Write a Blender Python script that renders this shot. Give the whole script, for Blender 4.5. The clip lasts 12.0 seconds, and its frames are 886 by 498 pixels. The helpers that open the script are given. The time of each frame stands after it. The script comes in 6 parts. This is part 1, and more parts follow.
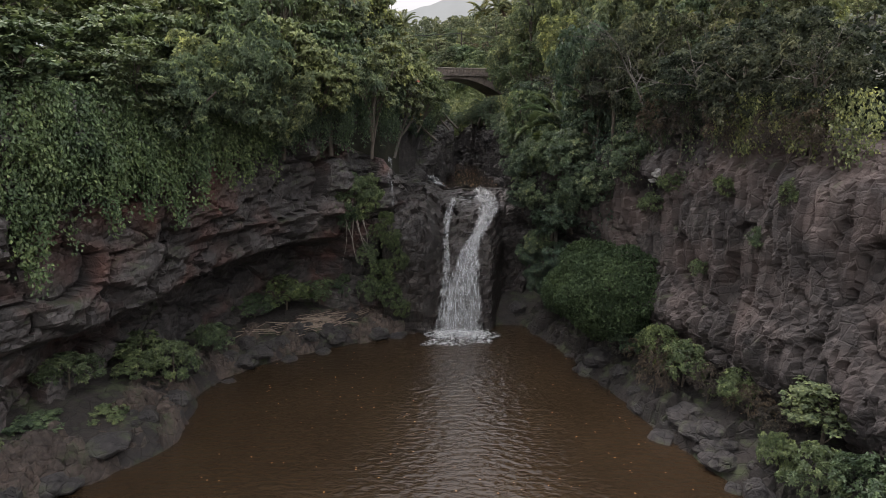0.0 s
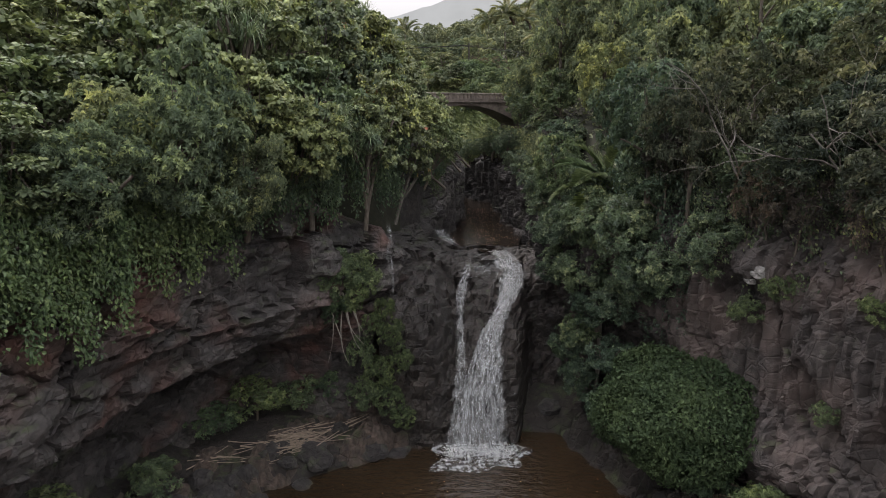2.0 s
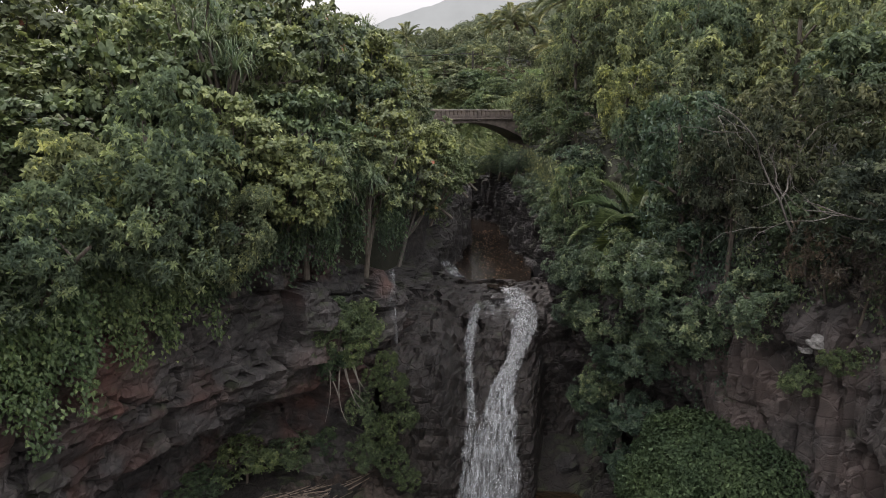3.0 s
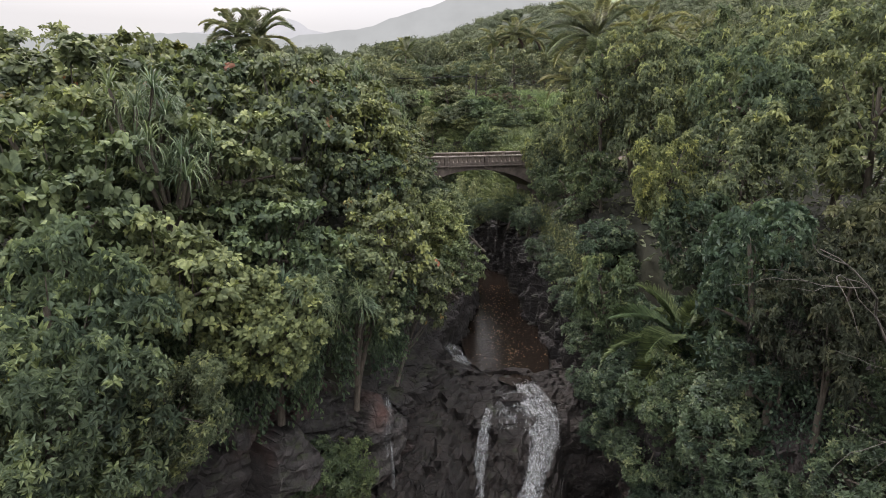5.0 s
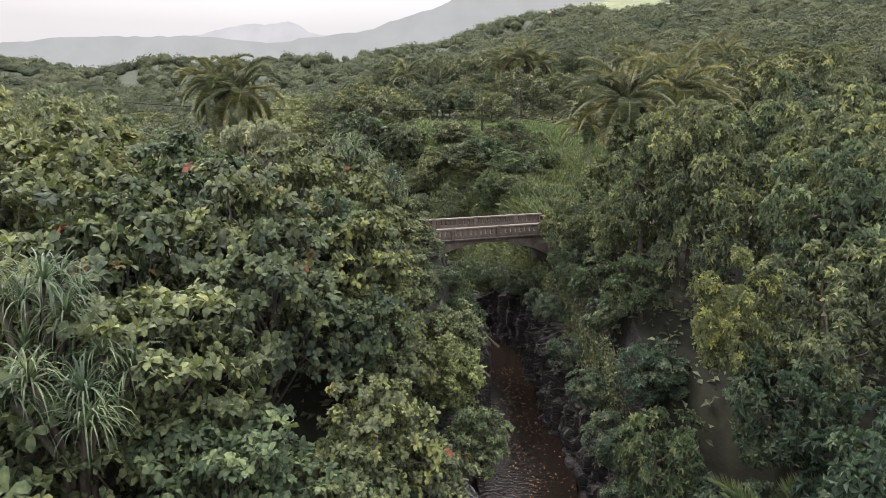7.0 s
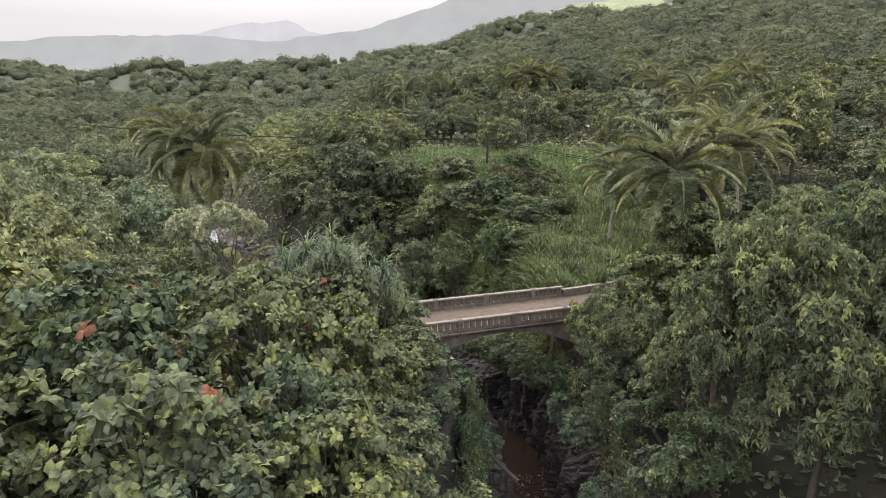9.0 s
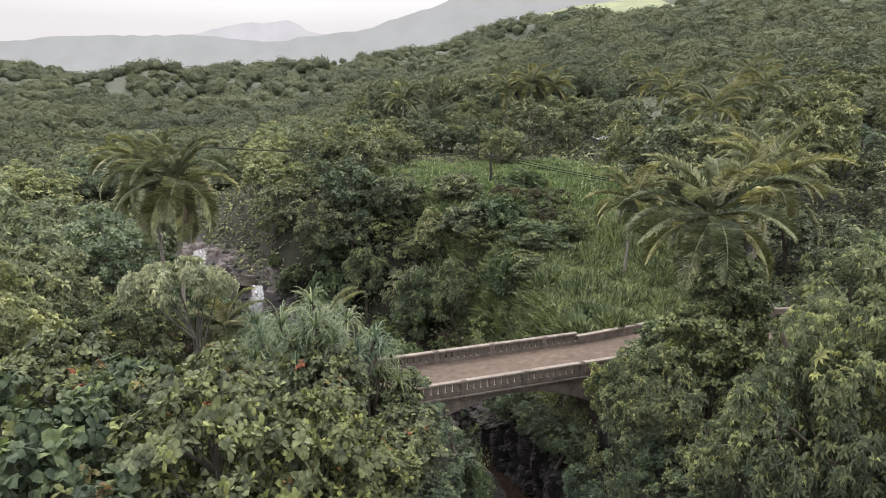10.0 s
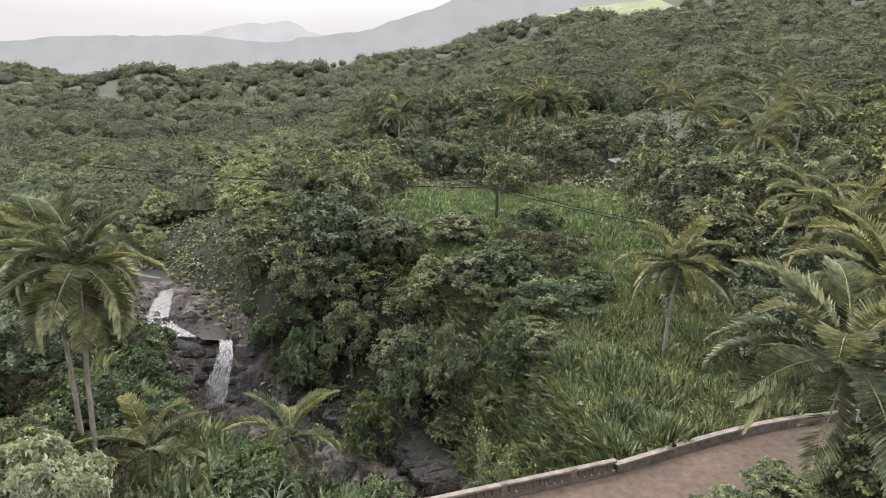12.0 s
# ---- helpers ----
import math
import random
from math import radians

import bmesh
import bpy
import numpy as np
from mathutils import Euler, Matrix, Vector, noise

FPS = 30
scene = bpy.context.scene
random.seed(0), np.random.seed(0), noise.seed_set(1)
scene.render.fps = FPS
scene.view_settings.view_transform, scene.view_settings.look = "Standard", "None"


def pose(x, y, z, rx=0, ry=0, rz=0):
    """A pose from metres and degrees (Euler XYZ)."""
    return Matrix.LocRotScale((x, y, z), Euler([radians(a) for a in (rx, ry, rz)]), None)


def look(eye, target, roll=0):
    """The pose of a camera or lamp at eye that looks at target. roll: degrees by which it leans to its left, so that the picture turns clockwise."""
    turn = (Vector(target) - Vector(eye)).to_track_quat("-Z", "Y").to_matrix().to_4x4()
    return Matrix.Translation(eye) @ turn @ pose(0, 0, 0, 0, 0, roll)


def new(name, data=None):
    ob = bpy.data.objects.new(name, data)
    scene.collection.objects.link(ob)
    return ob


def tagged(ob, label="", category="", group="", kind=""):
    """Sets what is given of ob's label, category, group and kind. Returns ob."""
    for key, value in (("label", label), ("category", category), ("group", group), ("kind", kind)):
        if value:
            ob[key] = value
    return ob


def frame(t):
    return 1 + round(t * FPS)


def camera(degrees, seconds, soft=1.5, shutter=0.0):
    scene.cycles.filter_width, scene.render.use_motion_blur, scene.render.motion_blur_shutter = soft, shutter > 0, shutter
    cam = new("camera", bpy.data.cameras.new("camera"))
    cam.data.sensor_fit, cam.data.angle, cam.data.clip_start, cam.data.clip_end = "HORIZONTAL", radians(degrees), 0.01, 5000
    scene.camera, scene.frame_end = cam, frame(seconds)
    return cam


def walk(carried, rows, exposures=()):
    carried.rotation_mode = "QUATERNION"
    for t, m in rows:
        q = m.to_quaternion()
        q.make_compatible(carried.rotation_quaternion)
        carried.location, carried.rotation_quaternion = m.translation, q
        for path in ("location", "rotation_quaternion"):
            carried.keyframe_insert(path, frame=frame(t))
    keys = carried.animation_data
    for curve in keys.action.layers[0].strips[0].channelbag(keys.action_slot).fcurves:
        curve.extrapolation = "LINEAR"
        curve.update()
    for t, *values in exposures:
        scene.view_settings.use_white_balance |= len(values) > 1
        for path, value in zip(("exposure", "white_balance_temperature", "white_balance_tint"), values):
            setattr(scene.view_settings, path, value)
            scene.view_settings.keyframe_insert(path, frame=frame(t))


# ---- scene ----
cam = camera(70.0, 12.0, soft=0.9)
METRES, EYE, TILT, LEAN, TURN = 55.0, 20.6, -12.3, 0.0, 0.0
ROWS = [
    (0.0, 0.0, 0.0, 0.0, -0.0, 0.0, -0.0),
    (0.5, -0.0018, 0.0395, 0.0349, 0.0, 0.01, -0.01),
    (1.0, -0.0063, 0.076, 0.0671, -0.03, 0.0, -0.01),
    (1.5, -0.0114, 0.1088, 0.0959, 0.01, 0.01, -0.04),
    (2.0, -0.0182, 0.1379, 0.1235, 0.04, 0.02, -0.06),
    (2.5, -0.0241, 0.162, 0.1513, 0.07, 0.01, -0.05),
    (4.5, -0.0342, 0.2417, 0.2651, -0.0, -0.03, -0.11),
    (5.0, -0.0361, 0.2622, 0.2971, 0.0, 0.0, -0.1),
    (5.5, -0.0392, 0.2833, 0.3303, 0.01, 0.06, -0.09),
    (6.0, -0.0419, 0.3047, 0.365, 0.02, 0.12, -0.08),
    (6.5, -0.0442, 0.3264, 0.4002, 0.03, 0.15, -0.11),
    (7.0, -0.0467, 0.3495, 0.4362, 0.01, 0.16, -0.09),
    (9.0, -0.0538, 0.4596, 0.5703, -0.06, -0.02, 0.01),
    (9.5, -0.0548, 0.4902, 0.6009, -0.05, -0.03, -0.01),
    (10.0, -0.0555, 0.5215, 0.6317, -0.06, -0.02, -0.08),
    (10.5, -0.055, 0.5533, 0.6624, -0.04, -0.02, -0.11),
    (11.0, -0.0528, 0.5858, 0.6898, 0.01, 0.02, -0.14),
    (11.5, -0.0513, 0.6198, 0.7157, 0.01, 0.02, -0.21),
    (12.0, -0.0506, 0.6553, 0.7417, 0.0, 0.03, -0.24),
]
walk(cam, [(t, pose(0, 0, EYE, TILT, LEAN, TURN) @ pose(METRES * x, METRES * 1.6926 * y, METRES * z, 90 + pitch, roll, yaw)) for t, x, y, z, yaw, pitch, roll in ROWS],
     [(0.0, 0.46, 6480, 21), (12.0, 0.46, 6480, 21)])

# ---- world and sun: bright overcast, the haze brightest low over the hills ahead ----
world = bpy.data.worlds.new("world")
scene.world = world
world.use_nodes = True
wt = world.node_tree
wt.nodes.clear()
w_out = wt.nodes.new("ShaderNodeOutputWorld")
w_bg = wt.nodes.new("ShaderNodeBackground")
w_sky = wt.nodes.new("ShaderNodeTexSky")
w_sky.sky_type = "NISHITA"
w_sky.sun_disc = False
w_sky.sun_elevation, w_sky.sun_rotation = radians(38), radians(-25)
w_sky.air_density, w_sky.dust_density, w_sky.ozone_density = 1.0, 6.0, 1.0
w_scale = wt.nodes.new("ShaderNodeVectorMath")
w_scale.operation = "SCALE"
w_scale.inputs["Scale"].default_value = 0.10
w_cloud = wt.nodes.new("ShaderNodeTexNoise")
w_cloud.inputs["Scale"].default_value = 1.6
w_cloud.inputs["Detail"].default_value = 5
w_ramp = wt.nodes.new("ShaderNodeValToRGB")
w_ramp.color_ramp.elements[0].position, w_ramp.color_ramp.elements[0].color = 0.3, (0.566, 0.601, 0.588, 1)
w_ramp.color_ramp.elements[1].position, w_ramp.color_ramp.elements[1].color = 0.7, (0.660, 0.691, 0.673, 1)
w_mix = wt.nodes.new("ShaderNodeMix")
w_mix.data_type = "RGBA"
w_mix.inputs["Factor"].default_value = 0.94
wt.links.new(w_sky.outputs["Color"], w_scale.inputs[0])
wt.links.new(w_cloud.outputs["Fac"], w_ramp.inputs["Fac"])
wt.links.new(w_scale.outputs["Vector"], w_mix.inputs["A"])
wt.links.new(w_ramp.outputs["Color"], w_mix.inputs["B"])
# an overcast sky is brightest overhead
w_co = wt.nodes.new("ShaderNodeTexCoord")
w_sep = wt.nodes.new("ShaderNodeSeparateXYZ")
w_up = wt.nodes.new("ShaderNodeMapRange")
w_up.inputs["From Min"].default_value, w_up.inputs["From Max"].default_value = 0.12, 0.9
w_up.inputs["To Min"].default_value, w_up.inputs["To Max"].default_value = 0.93, 4.2
w_lum = wt.nodes.new("ShaderNodeVectorMath")
w_lum.operation = "SCALE"
wt.links.new(w_co.outputs["Generated"], w_sep.inputs[0])
wt.links.new(w_sep.outputs["Z"], w_up.inputs["Value"])
wt.links.new(w_mix.outputs["Result"], w_lum.inputs[0])
wt.links.new(w_up.outputs["Result"], w_lum.inputs["Scale"])
wt.links.new(w_lum.outputs["Vector"], w_bg.inputs["Color"])
w_bg.inputs["Strength"].default_value = 1.0
wt.links.new(w_bg.outputs["Background"], w_out.inputs["Surface"])

sun = new("sun", bpy.data.lights.new("sun", "SUN"))
sun.data.energy, sun.data.angle, sun.data.color = 1.5, radians(25), (1.0, 0.95, 0.87)
sun.matrix_world = look((-40, 80, 90), (0, 30, 0))

# ---- numbers and noise ----
def smooth(a, b, x):
    t = np.clip((np.asarray(x, float) - a) / (b - a), 0, 1)
    return t * t * (3 - 2 * t)


def rnd3(i, j, k, seed):
    h = (i * 374761393 + j * 668265263 + k * 2147483647 + seed * 974711) & 0xFFFFFFFF
    h = ((h ^ (h >> 13)) * 1274126177) & 0xFFFFFFFF
    h = ((h ^ (h >> 16)) * 2246822519) & 0xFFFFFFFF
    return ((h ^ (h >> 15)) & 0xFFFFFF) / float(0xFFFFFF)


def vnoise(p, seed=0):
    """Value noise between -1 and 1 at the points p (N, 3)."""
    p = np.asarray(p, float)
    f = np.floor(p).astype(np.int64)
    u = p - f
    u = u * u * (3 - 2 * u)
    out = 0
    for a in (0, 1):
        for b in (0, 1):
            for c in (0, 1):
                w = (u[:, 0] if a else 1 - u[:, 0]) * (u[:, 1] if b else 1 - u[:, 1]) * (u[:, 2] if c else 1 - u[:, 2])
                out = out + w * rnd3(f[:, 0] + a, f[:, 1] + b, f[:, 2] + c, seed)
    return out * 2 - 1


def fbm(p, octaves=4, seed=0):
    p = np.asarray(p, float)
    return sum(vnoise(p * 2**o + 17.3 * o, seed + o) / 2**o for o in range(octaves)) / 1.6


def blocks(p, seed=0):
    """Broken rock: one level for each cell, and the nearness to the joint between two cells."""
    p = np.asarray(p, float)
    f = np.floor(p).astype(np.int64)
    best = np.full(len(p), 9.0)
    second = best.copy()
    level = np.zeros(len(p))
    for a in (-1, 0, 1):
        for b in (-1, 0, 1):
            for c in (-1, 0, 1):
                i, j, k = f[:, 0] + a, f[:, 1] + b, f[:, 2] + c
                q = np.stack([i + rnd3(i, j, k, seed), j + rnd3(i, j, k, seed + 1), k + rnd3(i, j, k, seed + 2)], 1)
                d = np.linalg.norm(q - p, axis=1)
                near = d < best
                second = np.where(near, best, np.minimum(second, d))
                level = np.where(near, rnd3(i, j, k, seed + 3), level)
                best = np.where(near, d, best)
    return level * 2 - 1, second - best


def line_near(x, y, pts):
    """Distance from (x, y) to a polyline of (x, y, *values), and the values there."""
    pts = np.array(pts, float)
    x, y = np.asarray(x, float), np.asarray(y, float)
    best = np.full(x.shape, 1e9)
    vals = np.zeros(x.shape + (pts.shape[1],))
    for a, b in zip(pts[:-1], pts[1:]):
        e = b[:2] - a[:2]
        t = np.clip(((x - a[0]) * e[0] + (y - a[1]) * e[1]) / (e @ e), 0, 1)
        d = np.hypot(x - a[0] - t * e[0], y - a[1] - t * e[1])
        near = d < best
        best = np.where(near, d, best)
        vals[near] = (a + t[..., None] * (b - a))[near]
    return best, vals


def inside(x, y, poly):
    x, y = np.asarray(x, float), np.asarray(y, float)
    odd = np.zeros(x.shape, bool)
    for (x0, y0), (x1, y1) in zip(poly, poly[1:] + poly[:1]):
        if y0 != y1:
            odd ^= ((y0 > y) != (y1 > y)) & (x < (x1 - x0) * (y - y0) / (y1 - y0) + x0)
    return odd


def along(pts, n):
    """n points at even steps along a polyline, whose corners are rounded."""
    pts = np.array(pts, float)
    for _ in range(3):
        a, b = pts[:-1], pts[1:]
        mid = np.stack([0.75 * a + 0.25 * b, 0.25 * a + 0.75 * b], 1).reshape(-1, pts.shape[1])
        pts = np.vstack([pts[:1], mid[1:-1], pts[-1:]])
    s = np.r_[0, np.cumsum(np.linalg.norm(np.diff(pts[:, :2], axis=0), axis=1))]
    t = np.linspace(0, s[-1], n)
    return np.stack([np.interp(t, s, pts[:, k]) for k in range(pts.shape[1])], 1), s[-1]


# ---- meshes ----
def mesh_of(name, verts, faces, mats, shade=False, which=None):
    """A mesh from arrays; faces all have the same number of corners."""
    verts, faces = np.asarray(verts, np.float32), np.asarray(faces, np.int32)
    me = bpy.data.meshes.new(name)
    n, k = faces.shape
    me.vertices.add(len(verts))
    me.vertices.foreach_set("co", verts.ravel())
    me.loops.add(n * k)
    me.loops.foreach_set("vertex_index", faces.ravel())
    me.polygons.add(n)
    me.polygons.foreach_set("loop_start", np.arange(0, n * k, k, dtype=np.int32))
    me.polygons.foreach_set("loop_total", np.full(n, k, np.int32))
    me.polygons.foreach_set("use_smooth", np.full(n, shade, bool))
    for m in mats if isinstance(mats, (list, tuple)) else [mats]:
        me.materials.append(m)
    if which is not None:
        me.polygons.foreach_set("material_index", np.asarray(which, np.int32))
    me.update(calc_edges=True)
    me.validate()
    return me


def grid_faces(nu, nv):
    i = np.arange(nu * nv).reshape(nu, nv)
    return np.stack([i[:-1, :-1], i[1:, :-1], i[1:, 1:], i[:-1, 1:]], -1).reshape(-1, 4)


def child(name, me, parent, label=""):
    ob = new(name, me)
    ob.parent = parent
    return tagged(ob, label)


def part(name, bm, material, parent, label="", shade=False):
    me = bpy.data.meshes.new(name)
    bm.to_mesh(me)
    bm.free()
    me.materials.append(material)
    for p in me.polygons:
        p.use_smooth = shade
    return child(name, me, parent, label)


def box_bm(lo, hi, bevel=0.0):
    bm = bmesh.new()
    bmesh.ops.create_cube(bm, size=1)
    for v in bm.verts:
        v.co = Vector([lo[k] + (hi[k] - lo[k]) * (v.co[k] + 0.5) for k in range(3)])
    if bevel:
        bmesh.ops.bevel(bm, geom=bm.edges[:], offset=bevel, segments=1, affect="EDGES")
    return bm


def tube(points, radii, sides=6):
    """Vertices and faces of a bent, tapered stem."""
    p = np.array(points, float)
    r = np.array(radii, float)
    t = np.gradient(p, axis=0)
    t /= np.linalg.norm(t, axis=1)[:, None] + 1e-9
    ref = np.where(np.abs(t[:, 2:3]) > 0.9, [[1.0, 0, 0]], [[0, 0, 1.0]])
    a = np.cross(t, ref)
    a /= np.linalg.norm(a, axis=1)[:, None] + 1e-9
    b = np.cross(t, a)
    ang = np.arange(sides) / sides * 2 * math.pi
    v = p[:, None] + r[:, None, None] * (np.cos(ang)[None, :, None] * a[:, None] + np.sin(ang)[None, :, None] * b[:, None])
    n = len(p)
    i = np.arange(n * sides).reshape(n, sides)
    j = np.roll(i, -1, axis=1)
    f = np.stack([i[:-1], j[:-1], j[1:], i[1:]], -1).reshape(-1, 4)
    return v.reshape(-1, 3), f


def joined(pieces):
    vs, fs, n = [], [], 0
    for v, f in pieces:
        vs.append(v)
        fs.append(np.asarray(f) + n)
        n += len(v)
    return np.vstack(vs), np.vstack(fs)


def unit(v):
    return v / (np.linalg.norm(v, axis=-1, keepdims=True) + 1e-9)


def leaves(base, way, up, length, width, fold=0.25, droop=0.15, belly=0.55):
    """Folded leaves of two triangles each: from base along way, their upper side towards up."""
    way = unit(way)
    side = unit(np.cross(way, up))
    top = np.cross(side, way)
    L, W = np.reshape(length, (-1, 1)), np.reshape(width, (-1, 1))
    mid = base + way * L * belly
    tip = base + way * L - top * L * droop
    v = np.stack([base, mid + side * W / 2 + top * W * fold, tip, mid - side * W / 2 + top * W * fold], 1).reshape(-1, 3)
    q = np.arange(len(base))[:, None] * 4
    f = np.concatenate([q + [0, 1, 2], q + [0, 2, 3]], 1).reshape(-1, 3)
    return v, f


def round_leaves(base, way, up, length, width, droop=0.15):
    """Blunt oval leaves of four triangles each."""
    way = unit(way)
    side = unit(np.cross(way, up))
    top = np.cross(side, way)
    L, W = np.reshape(length, (-1, 1)), np.reshape(width, (-1, 1))
    a, b = base + way * L * 0.38, base + way * L * 0.80 - top * L * droop * 0.5
    tip = base + way * L - top * L * droop
    v = np.stack([base, a + side * W * 0.36 + top * W * 0.12, b + side * W * 0.46 + top * W * 0.12, tip, b - side * W * 0.46 + top * W * 0.12, a - side * W * 0.36 + top * W * 0.12], 1).reshape(-1, 3)
    q = np.arange(len(base))[:, None] * 6
    f = np.concatenate([q + [0, 1, 5], q + [1, 2, 5], q + [2, 4, 5], q + [2, 3, 4]], 1).reshape(-1, 3)
    return v, f


def rosettes(rng, centre, axis, count, length, width, open_angle=0.25, droop=0.2, belly=0.55):
    """Whorls of leaves round an axis at each centre."""
    n = len(centre)
    axis = unit(axis)
    ref = np.where(np.abs(axis[:, 2:3]) > 0.9, [[1.0, 0, 0]], [[0, 0, 1.0]])
    a = unit(np.cross(axis, ref))
    b = np.cross(axis, a)
    ang = (np.arange(count)[None] / count + rng.random((n, 1))) * 2 * math.pi + rng.normal(0, 0.25, (n, count))
    lift = np.clip(rng.normal(open_angle, 0.3, (n, count)), -0.6, 1.2)
    way = np.cos(ang)[..., None] * a[:, None] + np.sin(ang)[..., None] * b[:, None]
    way = way * np.cos(lift)[..., None] + axis[:, None] * np.sin(lift)[..., None]
    size = np.repeat(rng.uniform(0.75, 1.2, (n, 1)), count, 1) * rng.uniform(0.75, 1.15, (n, count))
    base = np.repeat(centre[:, None], count, 1)
    up = np.repeat(axis[:, None], count, 1) + 0.3 * rng.normal(size=(n, count, 3))
    args = (base.reshape(-1, 3), way.reshape(-1, 3), up.reshape(-1, 3), length * size.ravel(), width * size.ravel())
    v, f = round_leaves(*args, droop) if belly > 0.6 else leaves(*args, droop=droop, belly=belly)
    # the leaves of a whorl grow from one point
    k = len(v) // (n * count)
    leaf = np.arange(len(v)) // k
    ids = np.where(np.arange(len(v)) % k == 0, leaf // count * count * k, np.arange(len(v)))
    return v, ids[f]

# ---- materials ----
def nodes_of(name):
    m = bpy.data.materials.new(name)
    m.use_nodes = True
    t = m.node_tree
    return m, t, t.nodes["Principled BSDF"]


def add(t, kind, **values):
    n = t.nodes.new(kind)
    for key, value in values.items():
        n.inputs[key.replace("_", " ")].default_value = value
    return n


def ramp(t, fac, stops):
    r = t.nodes.new("ShaderNodeValToRGB")
    while len(r.color_ramp.elements) < len(stops):
        r.color_ramp.elements.new(0.5)
    for e, (at, c) in zip(r.color_ramp.elements, stops):
        e.position, e.color = at, (*c, 1)
    t.links.new(fac, r.inputs["Fac"])
    return r.outputs["Color"]


def mixed(t, fac, a, b, blend="MIX"):
    m = t.nodes.new("ShaderNodeMix")
    m.data_type, m.blend_type = "RGBA", blend
    for sock, val in ((m.inputs["Factor"], fac), (m.inputs["A"], a), (m.inputs["B"], b)):
        if isinstance(val, (int, float)):
            sock.default_value = val
        elif isinstance(val, tuple):
            sock.default_value = (*val, 1)
        else:
            t.links.new(val, sock)
    return m.outputs["Result"]


def noise_tex(t, scale, detail=4, rough=0.6, stretch=None, coord="Object"):
    c = t.nodes.new("ShaderNodeTexCoord")
    out = c.outputs[coord]
    if stretch:
        mp = t.nodes.new("ShaderNodeMapping")
        mp.inputs["Scale"].default_value = stretch
        t.links.new(out, mp.inputs["Vector"])
        out = mp.outputs["Vector"]
    n = add(t, "ShaderNodeTexNoise", Scale=scale, Detail=detail, Roughness=rough)
    t.links.new(out, n.inputs["Vector"])
    return n.outputs["Fac"]


def bump(t, p, height, strength=0.4, distance=0.05):
    b = add(t, "ShaderNodeBump", Strength=strength, Distance=distance)
    t.links.new(height, b.inputs["Height"])
    t.links.new(b.outputs["Normal"], p.inputs["Normal"])


def leaf_mat(name, dark, mid, light, rough=0.42, glow=0.25, odd=None, shine=0.5, patch=0.35, tufts=0.0):
    """Leaves that differ one by one and tree by tree, and let some light through."""
    m, t, p = nodes_of(name)
    dark, mid, light = [tuple(0.94 * k + 0.06 * w * sum(c) / 3 for k, w in zip(c, (1.04, 1.0, 0.98))) for c in (dark, mid, light)]
    geo = t.nodes.new("ShaderNodeNewGeometry")
    info = t.nodes.new("ShaderNodeObjectInfo")
    stops = [(0.0, dark), (0.35, mid), (0.72, tuple(1.15 * k for k in mid)), (0.94, tuple(1.25 * k for k in light))]
    if odd:
        stops += [(0.9955, light), (0.997, odd)]
    c = ramp(t, geo.outputs["Random Per Island"], stops)
    big = ramp(t, noise_tex(t, patch, 3), [(0.3, (0.68, 0.72, 0.78)), (0.7, (1.28, 1.22, 1.08))])
    c = mixed(t, 1.0, c, big, "MULTIPLY")
    c = mixed(t, 1.0, c, ramp(t, noise_tex(t, 4.0, 2), [(0.34, (0.66, 0.68, 0.70)), (0.66, (1.36, 1.34, 1.30))]), "MULTIPLY")
    tone = ramp(t, info.outputs["Random"], [(0.0, (0.70, 0.80, 0.84)), (0.5, (1.0, 1.0, 1.0)), (1.0, (1.16, 1.13, 0.94))])
    c = mixed(t, 1.0, c, tone, "MULTIPLY")
    if tufts:
        fine = noise_tex(t, tufts, 5, 0.72)
        c = mixed(t, 1.0, c, ramp(t, fine, [(0.36, (0.62, 0.64, 0.66)), (0.52, (1.0, 1.0, 1.0)), (0.66, (1.35, 1.33, 1.2))]), "MULTIPLY")
        bump(t, p, fine, 1.0, 1.3)
    t.links.new(c, p.inputs["Base Color"])
    p.inputs["Roughness"].default_value = rough
    p.inputs["Specular IOR Level"].default_value = shine
    tr = t.nodes.new("ShaderNodeBsdfTranslucent")
    t.links.new(mixed(t, 1.0, c, (1.08, 1.12, 0.80), "MULTIPLY"), tr.inputs["Color"])
    mx = add(t, "ShaderNodeMixShader", Fac=glow)
    t.links.new(p.outputs["BSDF"], mx.inputs[1])
    t.links.new(tr.outputs["BSDF"], mx.inputs[2])
    t.links.new(mx.outputs["Shader"], t.nodes["Material Output"].inputs["Surface"])
    return m


